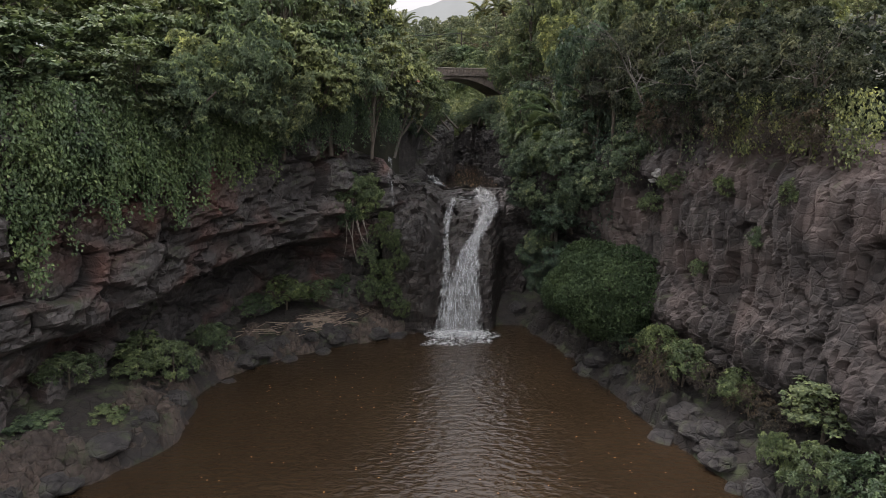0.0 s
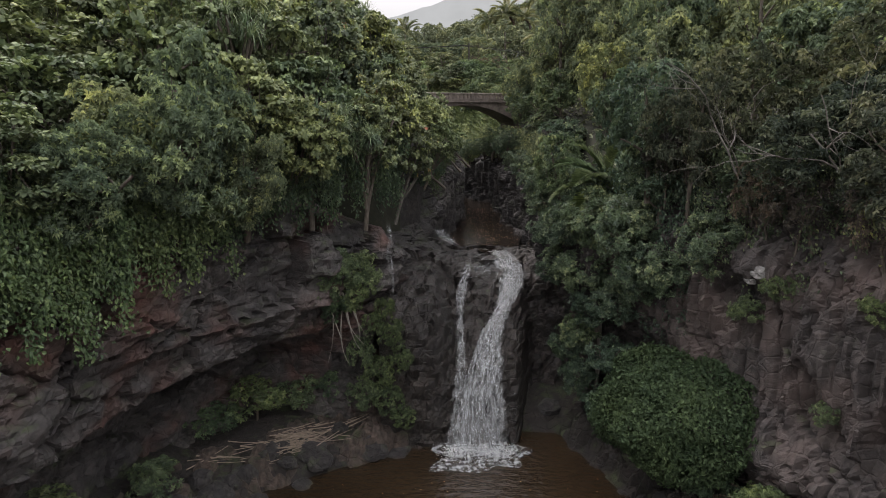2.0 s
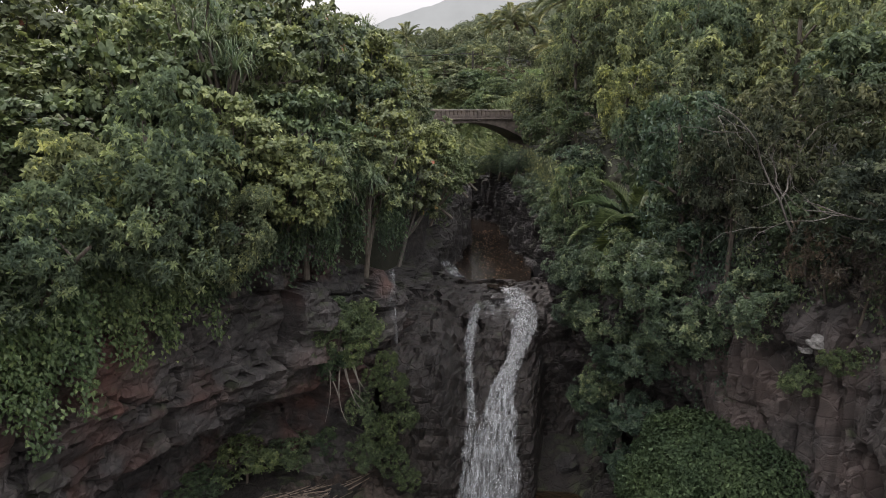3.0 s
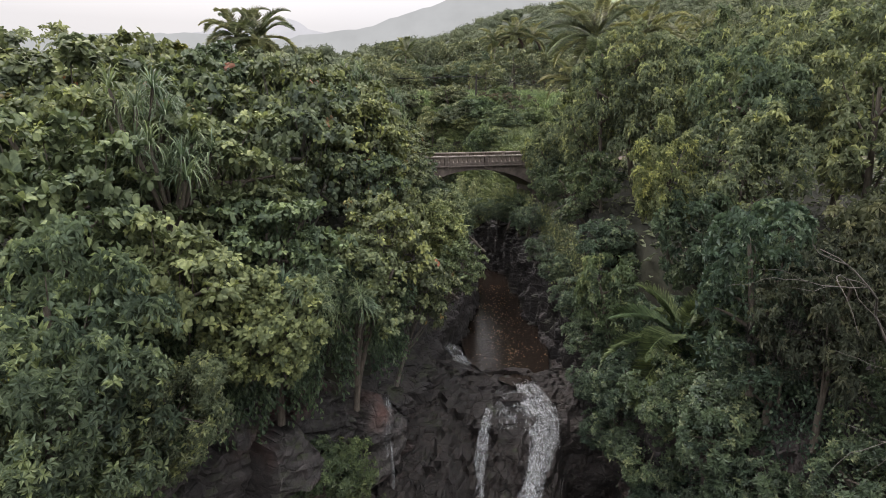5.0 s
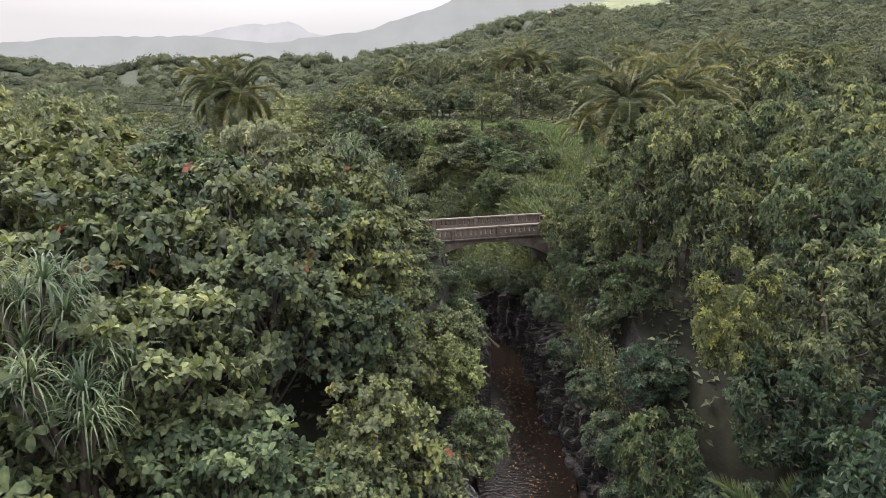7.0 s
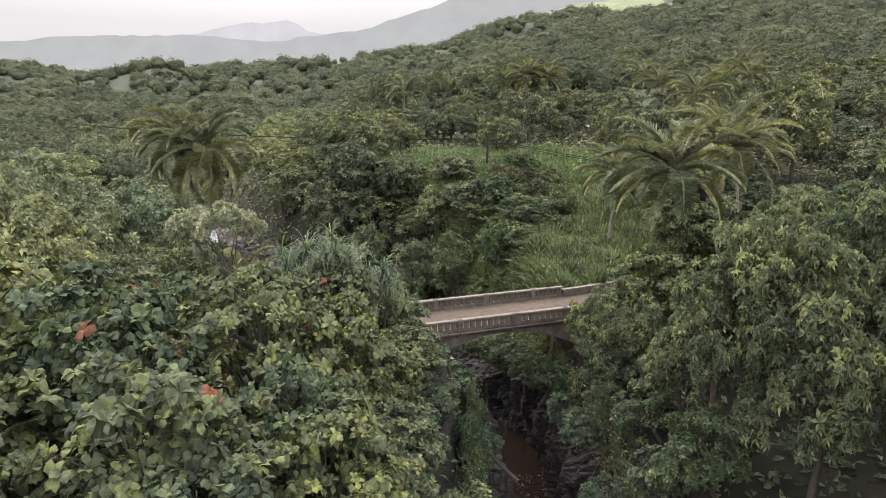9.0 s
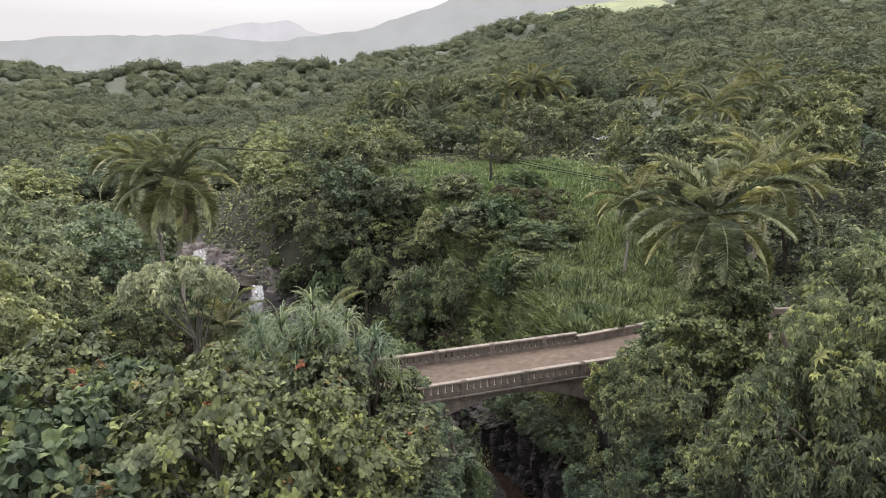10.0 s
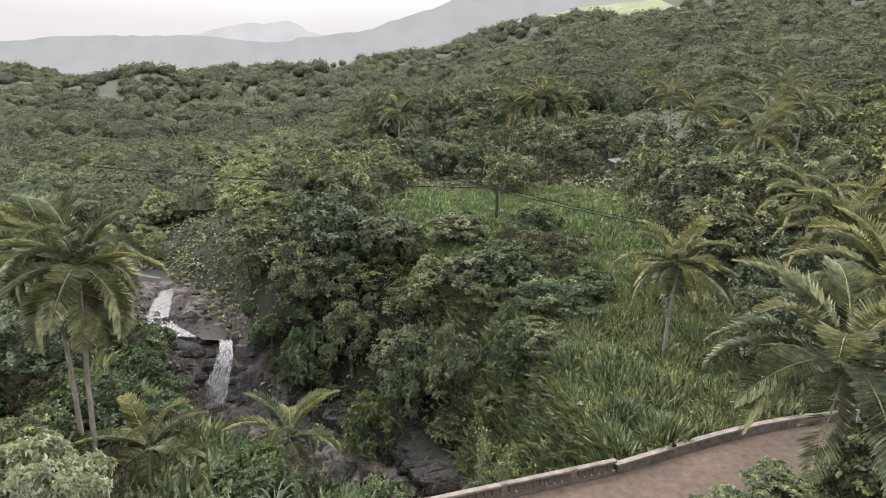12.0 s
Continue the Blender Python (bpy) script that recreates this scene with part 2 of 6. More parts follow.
def rock_mat(name, dark, mid, light, moss=(0.04, 0.05, 0.02), mossy=0.3, rough=0.8, rust=None, relief=0.35):
    m, t, p = nodes_of(name)
    fine = noise_tex(t, 2.2, 8, 0.7)
    c = ramp(t, fine, [(0.28, dark), (0.5, mid), (0.78, light)])
    large = noise_tex(t, 0.22, 4, 0.6)
    c = mixed(t, 1.0, c, ramp(t, large, [(0.3, (0.6, 0.6, 0.62)), (0.7, (1.3, 1.25, 1.2))]), "MULTIPLY")
    if rust:
        c = mixed(t, ramp(t, noise_tex(t, 0.16, 3), [(0.48, (0, 0, 0)), (0.64, (0.8, 0.8, 0.8))]), c, rust)
    streak = noise_tex(t, 1.0, 4, 0.6, (1.4, 1.4, 0.12))
    c = mixed(t, ramp(t, streak, [(0.5, (0, 0, 0)), (0.75, (0.55, 0.55, 0.55))]), c, dark)
    geo = t.nodes.new("ShaderNodeNewGeometry")
    sep = t.nodes.new("ShaderNodeSeparateXYZ")
    t.links.new(geo.outputs["Normal"], sep.inputs[0])
    patch = noise_tex(t, 0.6, 6, 0.7)
    mul = t.nodes.new("ShaderNodeMath")
    mul.operation = "MULTIPLY"
    t.links.new(ramp(t, sep.outputs["Z"], [(0.1, (0.15, 0.15, 0.15)), (0.8, (1, 1, 1))]), mul.inputs[0])
    t.links.new(ramp(t, patch, [(0.62 - 0.3 * mossy, (0, 0, 0)), (0.75 - 0.3 * mossy, (1, 1, 1))]), mul.inputs[1])
    c = mixed(t, mul.outputs[0], c, moss)
    t.links.new(c, p.inputs["Base Color"])
    p.inputs["Roughness"].default_value = rough
    vor = add(t, "ShaderNodeTexVoronoi", Scale=1.3)
    vor.feature = "DISTANCE_TO_EDGE"
    co = t.nodes.new("ShaderNodeTexCoord")
    t.links.new(co.outputs["Object"], vor.inputs["Vector"])
    crack = ramp(t, vor.outputs["Distance"], [(0.0, (0, 0, 0)), (0.08, (1, 1, 1))])
    h = mixed(t, 0.22, noise_tex(t, 1.1, 12, 0.75, (1, 1, 2.2)), crack)
    bump(t, p, h, 1.0, relief)
    return m


def plain_mat(name, a, b, scale=3.0, rough=0.7, metal=0.0, relief=0.3, depth=0.02, stretch=None):
    m, t, p = nodes_of(name)
    f = noise_tex(t, scale, 6, 0.65, stretch)
    c = ramp(t, f, [(0.3, a), (0.7, b)])
    c = mixed(t, 1.0, c, ramp(t, noise_tex(t, scale * 0.12, 3), [(0.3, (0.75, 0.75, 0.75)), (0.7, (1.2, 1.2, 1.2))]), "MULTIPLY")
    t.links.new(c, p.inputs["Base Color"])
    p.inputs["Roughness"].default_value, p.inputs["Metallic"].default_value = rough, metal
    bump(t, p, f, relief, depth)
    return m


M_ALMOND = leaf_mat("almond_leaf", (0.072, 0.091, 0.053), (0.122, 0.147, 0.079), (0.185, 0.211, 0.098), shine=0.10, rough=0.55, patch=1.1)
M_MANGO = leaf_mat("mango_leaf", (0.096, 0.118, 0.080), (0.165, 0.192, 0.122), (0.275, 0.295, 0.145), shine=0.10, rough=0.55, patch=0.42)
M_GLOSS = leaf_mat("glossy_leaf", (0.046, 0.069, 0.050), (0.080, 0.114, 0.072), (0.147, 0.175, 0.106), rough=0.4, shine=0.35)
M_CREEPER = leaf_mat("creeper_leaf", (0.062, 0.090, 0.044), (0.106, 0.148, 0.068), (0.172, 0.216, 0.092), shine=0.25)
M_BUSH = leaf_mat("bush_leaf", (0.052, 0.077, 0.043), (0.090, 0.120, 0.064), (0.145, 0.180, 0.088), shine=0.28)
M_DRY = leaf_mat("dry_leaf", (0.046, 0.036, 0.035), (0.075, 0.060, 0.053), (0.120, 0.095, 0.079), shine=0.2)
M_PALE = leaf_mat("pale_leaf", (0.24, 0.245, 0.15), (0.38, 0.375, 0.25), (0.49, 0.475, 0.34), shine=0.2)
M_STRAP = leaf_mat("strap_leaf", (0.076, 0.102, 0.060), (0.125, 0.164, 0.095), (0.185, 0.228, 0.138), shine=0.2)
M_FROND = leaf_mat("frond_leaf", (0.185, 0.195, 0.112), (0.255, 0.265, 0.155), (0.33, 0.335, 0.205), shine=0.15, glow=0.35)
# darker green copy of the frond: the trees' shade on one young palm, coloured in
M_FROND_YOUNG_SHADED = leaf_mat("shaded_young_frond", (0.063, 0.088, 0.042), (0.099, 0.132, 0.060), (0.152, 0.187, 0.088), shine=0.2)
M_FROND_DRY = leaf_mat("dry_frond", (0.092, 0.067, 0.065), (0.159, 0.110, 0.108), (0.253, 0.177, 0.176), shine=0.2)
M_GRASS = leaf_mat("grass_blade", (0.115, 0.152, 0.094), (0.175, 0.220, 0.134), (0.250, 0.288, 0.180), shine=0.25)
M_MEADOW = leaf_mat("meadow_blade", (0.131, 0.178, 0.091), (0.198, 0.262, 0.124), (0.301, 0.365, 0.190), shine=0.2)
M_WOODS = leaf_mat("far_leaf", (0.095, 0.111, 0.078), (0.150, 0.169, 0.112), (0.225, 0.240, 0.147), glow=0.15, rough=0.75, shine=0.1)
# light green leaf, paled further: haze over the left slope put into the colour
M_HAZED_LEAF = leaf_mat("hazed_light_leaf", (0.135, 0.155, 0.108), (0.205, 0.230, 0.152), (0.290, 0.312, 0.195), glow=0.2, rough=0.7, shine=0.1)
# far hillside leaf, greyed and lightened: distance haze put into the colour
M_FAR = leaf_mat("hazed_hill_leaf", (0.123, 0.141, 0.091), (0.108, 0.124, 0.080), (0.102, 0.118, 0.076), glow=0.1, rough=0.8, shine=0.05, patch=0.035, tufts=0.9)
# dull olive leaf, with the shade over the right rim darkened into its colour
M_OLIVE = leaf_mat("shaded_olive_leaf", (0.034, 0.041, 0.031), (0.056, 0.065, 0.048), (0.105, 0.110, 0.076), shine=0.10, rough=0.55)
M_DULL = leaf_mat("dull_almond_leaf", (0.070, 0.084, 0.057), (0.113, 0.133, 0.078), (0.190, 0.212, 0.088), odd=(0.26, 0.09, 0.06), shine=0.10, rough=0.55, patch=1.1)
M_DENSE = leaf_mat("dense_leaf", (0.039, 0.055, 0.029), (0.056, 0.077, 0.039), (0.081, 0.108, 0.054), shine=0.06, rough=0.6)
M_FALLEN = leaf_mat("fallen_leaf", (0.14, 0.075, 0.035), (0.26, 0.14, 0.06), (0.40, 0.25, 0.12), glow=0.1)
M_BASALT = rock_mat("basalt", (0.016, 0.015, 0.015), (0.036, 0.032, 0.031), (0.080, 0.071, 0.067), mossy=0.3)
M_BASALT_RED = rock_mat("left_basalt", (0.023, 0.021, 0.020), (0.061, 0.055, 0.053), (0.134, 0.119, 0.114), mossy=0.25, rust=(0.105, 0.046, 0.034), relief=0.22)
M_BANK = rock_mat("bank_rock", (0.007, 0.006, 0.005), (0.018, 0.014, 0.012), (0.042, 0.034, 0.028), mossy=0.35)
M_CLIFF = rock_mat("warm_cliff", (0.015, 0.013, 0.012), (0.046, 0.039, 0.037), (0.105, 0.089, 0.083), mossy=0.15, rust=(0.115, 0.084, 0.074), relief=0.2)
M_WET = rock_mat("wet_basalt", (0.010, 0.008, 0.007), (0.026, 0.021, 0.018), (0.062, 0.050, 0.044), mossy=0.1, rough=0.4)
M_LICHEN = plain_mat("lichen_rock", (0.04, 0.036, 0.034), (0.25, 0.24, 0.225), 3.4, 0.9, relief=0.5, depth=0.05)
M_RUBBLE = rock_mat("bank_rubble", (0.020, 0.015, 0.012), (0.058, 0.043, 0.035), (0.128, 0.098, 0.080), mossy=0.3, relief=0.4)
M_BED = rock_mat("stream_rock", (0.045, 0.037, 0.034), (0.105, 0.088, 0.081), (0.19, 0.165, 0.15), mossy=0.1, rough=0.65, relief=0.2)
M_BARK = plain_mat("bark", (0.05, 0.04, 0.03), (0.15, 0.125, 0.10), 8, 0.85, stretch=(1, 1, 0.3))
M_BARE = plain_mat("bare_wood", (0.16, 0.14, 0.115), (0.33, 0.30, 0.26), 6, 0.85, stretch=(1, 1, 0.3))
M_TWIG = plain_mat("grey_twig", (0.055, 0.048, 0.040), (0.14, 0.125, 0.108), 6, 0.85, stretch=(1, 1, 0.3))
M_DRIFT = plain_mat("driftwood", (0.16, 0.12, 0.09), (0.34, 0.27, 0.21), 6, 0.85)
M_CONCRETE = plain_mat("old_concrete", (0.062, 0.050, 0.042), (0.185, 0.150, 0.127), 1.6, 0.85, relief=0.5)
M_CAP = plain_mat("pale_concrete", (0.12, 0.100, 0.082), (0.29, 0.25, 0.21), 1.4, 0.85, relief=0.4)
M_ROAD = plain_mat("dusty_road", (0.060, 0.042, 0.029), (0.122, 0.089, 0.065), 1.7, 0.9, relief=0.2)
M_SOIL = plain_mat("forest_floor", (0.012, 0.012, 0.008), (0.034, 0.034, 0.019), 0.8, 0.95, relief=0.6, depth=0.2)
M_SCRUB = plain_mat("scrub_floor", (0.040, 0.048, 0.030), (0.068, 0.080, 0.050), 0.5, 0.95, relief=0.6, depth=0.3)
M_PASTURE = plain_mat("pasture", (0.13, 0.15, 0.075), (0.20, 0.22, 0.115), 0.2, 0.95, relief=0.3, depth=0.2)
M_POLE = plain_mat("pole_wood", (0.016, 0.013, 0.011), (0.045, 0.037, 0.030), 5, 0.85)
M_ROOF = plain_mat("iron_roof", (0.26, 0.27, 0.28), (0.40, 0.41, 0.42), 2, 0.6)
M_WALL = plain_mat("shed_wall", (0.05, 0.045, 0.04), (0.10, 0.09, 0.08), 2, 0.8)
M_WIRE = plain_mat("wire", (0.006, 0.006, 0.006), (0.012, 0.012, 0.012), 5, 0.95)

# ---- the lie of the land ----
POOL = [(-28, -60), (-28, 0), (-24, 22), (-21, 30.7), (-16.6, 36.2), (-17.8, 43), (-17.2, 47), (-12.6, 51.4), (-5, 55.8), (-2.5, 57), (4, 59.5), (7.6, 59),
        (9.8, 54), (11.3, 48.9), (13, 41.7), (14, 38.2), (15.5, 34.5), (16.4, 30.7), (19, 22), (24, 0), (22, -60)]
BASIN = [(-46, -70), (-40, 12), (-31, 34), (-28, 42), (-24, 50), (-18, 58), (-11, 63), (-6, 67), (-4, 72), (9, 72), (11, 67), (14, 62),
         (17.5, 57), (21, 51), (23, 44), (25, 38), (29, 26), (36, 10), (40, -70)]
# the stream above the fall: x, y, bed height, half width of the bed, width of the bank's slope
STREAM = [(2.4, 62, 9.0, 5.2, 1.5), (2.8, 74, 11.0, 4.8, 2), (3.5, 84, 11.0, 3.8, 2), (3.7, 92, 11.0, 3.2, 2.5), (3.0, 98, 11.2, 3.2, 3), (0, 105.5, 11.5, 3.6, 5), (-5, 113, 11.6, 4, 10),
          (-10, 121, 11.8, 4.4, 13), (-16, 128.5, 12.2, 4.6, 14), (-24, 135, 12.6, 3.6, 12), (-29.5, 139.5, 13.2, 3.0, 9), (-31.3, 142.5, 18.3, 3.2, 9),
          (-35.6, 147, 19.0, 3.8, 9), (-40, 153, 20.0, 3, 12), (-46.6, 160, 22.0, 2.4, 12), (-70, 186, 26, 1.5, 16), (-115, 245, 30, 1.5, 30)]
ROAD = [(-60, 77), (-42, 84.5), (-24, 89.3), (-5.9, 95.4), (8.2, 100.5), (15.7, 103.9), (21.3, 106.3), (29, 108.2), (41, 108.7), (60, 106)]
ROAD_Z = 25.75


def ground_z(x, y):
    x, y = np.asarray(x, float), np.asarray(y, float)
    z = 19 + 6.4 * smooth(45, 93, y) + 9.2 * smooth(106, 165, y)
    z = z + 1.5 * smooth(20, 45, np.abs(x)) * smooth(90, 60, y)
    ahead = np.maximum(y - 68, 20)
    side = x / ahead
    far = np.hypot(x, y - 68)
    slope = np.interp(side, [-1.5, -0.8, -0.42, -0.2, 0.0, 0.1, 0.2, 0.5], [0.0, -0.005, 0.008, 0.070, 0.098, 0.150, 0.190, 0.190])
    reach = np.clip(far - 105, 0, 830) * smooth(130, 175, y)
    z = z + slope * reach + np.interp(side, [-1.2, -0.45, -0.2, -0.05], [0.105, 0.095, 0.02, 0.0]) * np.clip(far - 290, 0, 560) - smooth(930, 1500, far) * 60
    z = z - 7 * smooth(-12, -60, x) * smooth(100, 135, y) * smooth(700, 250, far)
    p = np.stack([x.ravel(), y.ravel(), np.zeros(x.size)], 1)
    bumps = fbm(p / 70, 4, 5).reshape(x.shape) * 9 * smooth(190, 420, far) + fbm(p / 190, 3, 6).reshape(x.shape) * 20 * smooth(280, 520, far) + fbm(p / 9, 3, 9).reshape(x.shape) * 0.7
    z = z + bumps
    d, v = line_near(x, y, STREAM)
    w = smooth(0, 1, (d - v[..., 3] - 0.6) / v[..., 4])
    z = np.where(y > 60, v[..., 2] * (1 - w) + np.maximum(z, v[..., 2]) * w, z)
    d, v = line_near(x, y, [(*q, ROAD_Z) for q in ROAD])
    over = (line_near(x, y, STREAM)[0] < 8)
    w = smooth(3.2, 8.5, d) 
    z = np.where(over, z, (ROAD_Z - 0.12) * (1 - w) + z * w)
    d = line_near(x, y, POOL + POOL[:1])[0]
    d = np.where(inside(x, y, POOL), -d, d)
    bank = np.interp(d, [-4, 0, 0.8, 3, 6, 9], [-2.5, -0.35, 0.8, 1.9, 2.7, 3.3]) + 0.45 * fbm(p / 2.2, 3, 3).reshape(x.shape)
    e = line_near(x, y, BASIN + BASIN[:1])[0]
    w = smooth(-0.5, 2.0, np.where(inside(x, y, BASIN), -e, e))
    w = np.where((y > 66) & (np.abs(x - 2.5) < 6), 1.0, w)
    return bank * (1 - w) + z * w


def steps(lo, fine_lo, fine_hi, hi, step, n_lo, n_hi):
    a = fine_lo - (fine_lo - lo) * np.linspace(0, 1, n_lo + 1)[1:][::-1] ** 2.2
    b = np.arange(fine_lo, fine_hi, step)
    c = fine_hi + (hi - fine_hi) * np.linspace(0, 1, n_hi + 1) ** 2.2
    return np.r_[a, b, c]


gx, gy = steps(-2600, -52, 45, 2600, 1.0, 55, 55), steps(-900, -30, 165, 3200, 1.0, 14, 75)
GX, GY = np.meshgrid(gx, gy, indexing="ij")
GZ = ground_z(GX, GY)
gf = grid_faces(len(gx), len(gy))
gc = np.stack([GX, GY, GZ], -1).reshape(-1, 3)
mid = gc[gf].mean(1)
sd, sv = line_near(mid[:, 0], mid[:, 1], STREAM)
rocky = inside(mid[:, 0], mid[:, 1], BASIN) | ((sd < sv[:, 3] + 2.5) & (mid[:, 1] < 166))
PASTURE = [(200, 900, 75, 130), (120, 385, 15, 9), (107, 269, 17, 8), (139, 300, 12, 6)]
open_land = sum((((mid[:, 0] - a) / c) ** 2 + ((mid[:, 1] - b) / d) ** 2 < 1).astype(int) for a, b, c, d in PASTURE) > 0
ground = new("ground", mesh_of("ground", gc, gf, [M_SOIL, M_BASALT, M_PASTURE, M_BANK, M_SCRUB], True, np.where(open_land, 2, np.where((mid[:, 1] > 190) & ~rocky, 4, np.where(rocky & (mid[:, 1] < 66), 3, rocky.astype(int))))))
tagged(ground, "wooded valley floor and hillside with dark soil and rock", "ground", kind="structure")

# ---- far mountains, their mist painted as a pale glowing colour ----
def backdrop_ridge(name, far, px, label, colour):
    """A ridge far away: px are rows of bearing (x over distance) and rise (height over distance)."""
    px = np.array(px)
    b = np.linspace(px[0, 0], px[-1, 0], 240)
    h = np.interp(b, px[:, 0], px[:, 1])
    q = np.stack([b * 60, b * 0, b * 0], 1)
    h = h + 0.0035 * fbm(q, 5, 31)
    X, Y = b * far, np.full(240, far)
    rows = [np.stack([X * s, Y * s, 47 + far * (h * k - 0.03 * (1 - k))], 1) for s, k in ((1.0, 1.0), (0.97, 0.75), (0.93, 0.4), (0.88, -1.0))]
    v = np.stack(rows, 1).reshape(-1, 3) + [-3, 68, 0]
    m, t, p = nodes_of(name + "_painted_mist")
    # the ridge emits this pale colour in place of mist in front of it
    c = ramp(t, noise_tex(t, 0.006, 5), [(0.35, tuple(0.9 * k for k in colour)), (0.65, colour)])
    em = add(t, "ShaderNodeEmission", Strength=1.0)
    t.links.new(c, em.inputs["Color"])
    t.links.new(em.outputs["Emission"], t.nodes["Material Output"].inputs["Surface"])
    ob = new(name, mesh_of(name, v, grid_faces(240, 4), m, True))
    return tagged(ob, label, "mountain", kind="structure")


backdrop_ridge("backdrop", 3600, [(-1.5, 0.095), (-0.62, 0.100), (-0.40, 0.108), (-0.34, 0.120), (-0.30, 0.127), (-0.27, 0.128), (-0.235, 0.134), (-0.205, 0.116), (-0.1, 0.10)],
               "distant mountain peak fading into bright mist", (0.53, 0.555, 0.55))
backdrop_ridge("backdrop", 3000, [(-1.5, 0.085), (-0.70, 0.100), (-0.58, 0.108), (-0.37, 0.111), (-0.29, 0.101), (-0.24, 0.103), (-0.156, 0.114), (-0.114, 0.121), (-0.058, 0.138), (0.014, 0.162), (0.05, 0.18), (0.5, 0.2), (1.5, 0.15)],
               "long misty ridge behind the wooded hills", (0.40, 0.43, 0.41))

# ---- cliffs ----
def cliff(name, pts, rim, depth, mat, label, recess=None, columns=0.0, seed=0, step=0.21, foot=-1.2, rough=1.0, tall=False):
    """A rock wall along a line. Its face looks to the right of the line; rim(s) is its top, recess(s, z) how far it stands back."""
    n = 2 + int(along(pts, 50)[1] / step)
    line, total = along(pts, n)
    s = np.linspace(0, total, n)
    t = unit(np.gradient(line[:, :2], axis=0))
    out = np.stack([t[:, 1], -t[:, 0]], 1)
    tops = np.array([rim(*q[:2]) for q in line])
    nz = int((tops.max() - foot) / step)
    v = np.linspace(0, 1, nz)
    nb = 10
    back = np.linspace(0, 1, nb + 1)[1:]
    Z = foot + (tops[:, None] - foot) * v[None]
    O = np.zeros_like(Z)
    if recess is not None:
        O -= recess(np.repeat(line[:, :1], nz, 1), np.repeat(line[:, 1:2], nz, 1), Z)
    O -= 0.9 * smooth(0.86, 1.0, v)[None] ** 2
    Z = np.hstack([Z, tops[:, None] + 0.9 * back[None] ** 0.6])
    O = np.hstack([O, O[:, -1:] - depth * back[None]])
    P = np.dstack([line[:, None, 0] + out[:, None, 0] * O, line[:, None, 1] + out[:, None, 1] * O, Z]).reshape(-1, 3)
    big, small = ([0.30, 0.30, 0.17], [0.8, 0.8, 0.45]) if tall else ([0.27, 0.27, 0.42], [0.75, 0.75, 1.9])
    lvl, edge = blocks(P * big + 0.25 * np.stack([vnoise(P * 0.5, 3), vnoise(P * 0.5, 4), vnoise(P * 0.5, 5)], 1), seed)
    lvl2, edge2 = blocks(P * small + 0.3 * np.stack([vnoise(P, 6), vnoise(P, 7), vnoise(P, 8)], 1), seed + 20)
    push = 1.05 * lvl - (0.4 if tall else 0.6) * smooth(0.10, 0.0, edge) + 0.19 * lvl2 - 0.10 * smooth(0.10, 0.0, edge2) + 0.9 * fbm(P / 5.0, 4, seed + 40) + (0.2 if tall else 0.34) * fbm(P / [1.3, 1.3, 1.6 if tall else 0.7], 3, seed + 50)
    if columns:
        lv3, ed3 = blocks(P * [1.5, 1.5, 0.16], seed + 60)
        push += columns * (0.5 * lv3 - 0.4 * smooth(0.14, 0.0, ed3))
    fade = np.hstack([np.ones(nz), 1 - 0.6 * back])[None].repeat(n, 0).ravel()
    push = push * fade * rough
    on = np.repeat(np.column_stack([out, np.full(n, 0.12)]), nz + nb, 0)
    P = P + on * push[:, None]
    ob = new(name, mesh_of(name, P, grid_faces(n, nz + nb), mat, False))
    return tagged(ob, label, "cliff", kind="structure")


LEFT = [(-36, 14), (-27, 29), (-22.5, 36), (-20.5, 39.5), (-17.0, 45), (-12.6, 51.3), (-8.5, 55.5), (-5.6, 57.6), (-4.8, 60), (-4.4, 65)]
RIGHT = [(8.0, 69), (7.6, 65), (8.2, 61.5), (10.2, 57), (13.0, 52.2), (15.6, 47.5), (17.6, 43.5), (19.2, 38), (20.5, 32), (25, 21), (30, 10)]


def left_back(x, y, z):
    deep = 5.2 * smooth(30, 41, y) * smooth(57.5, 53.0, y)
    roof = 9.3 - 2.0 * smooth(-13, -22, x)
    shelf = 1.1 * smooth(12.0, 11.2, z) * smooth(40, 48, y)
    return deep * smooth(roof + 0.5, roof - 1.2, z) * (1 - 0.25 * smooth(3, 0, z)) + shelf


def right_back(x, y, z):
    return 2.8 * smooth(50, 56, y) * smooth(11, 8, z) + 2.2 * smooth(4.5, 1.5, z) - 0.8 * smooth(10, 6, z) * smooth(4, 6, z)


cliff("cliff_left", LEFT, lambda x, y: 18.2 - 2.0 * float(smooth(52, 60, y)) - 4.6 * float(smooth(59, 65, y)), 9.0, M_BASALT_RED,
      "dark overhanging basalt cliff above the pool's bank", left_back, 0.15, 11)
cliff("cliff_right", RIGHT, lambda x, y: 18.6 - 5.0 * float(smooth(52, 66, y)), 7.0, M_CLIFF,
      "brown-grey broken basalt cliff beside the pool", right_back, 1.2, 23, rough=0.52, tall=True)
GORGE_L = [(-4.0, 64), (-3.2, 67), (-2.0, 73), (-0.4, 79), (0.7, 85), (1.4, 92), (0.4, 98), (-4, 105), (-9, 111.5), (-14, 117.5), (-20, 124)]
GORGE_R = [(-22, 139), (-14, 132.5), (-6, 124), (-1, 115), (2.6, 107.5), (5.4, 101), (6.0, 92), (6.4, 86), (7.2, 79), (7.6, 72), (7.8, 66)]
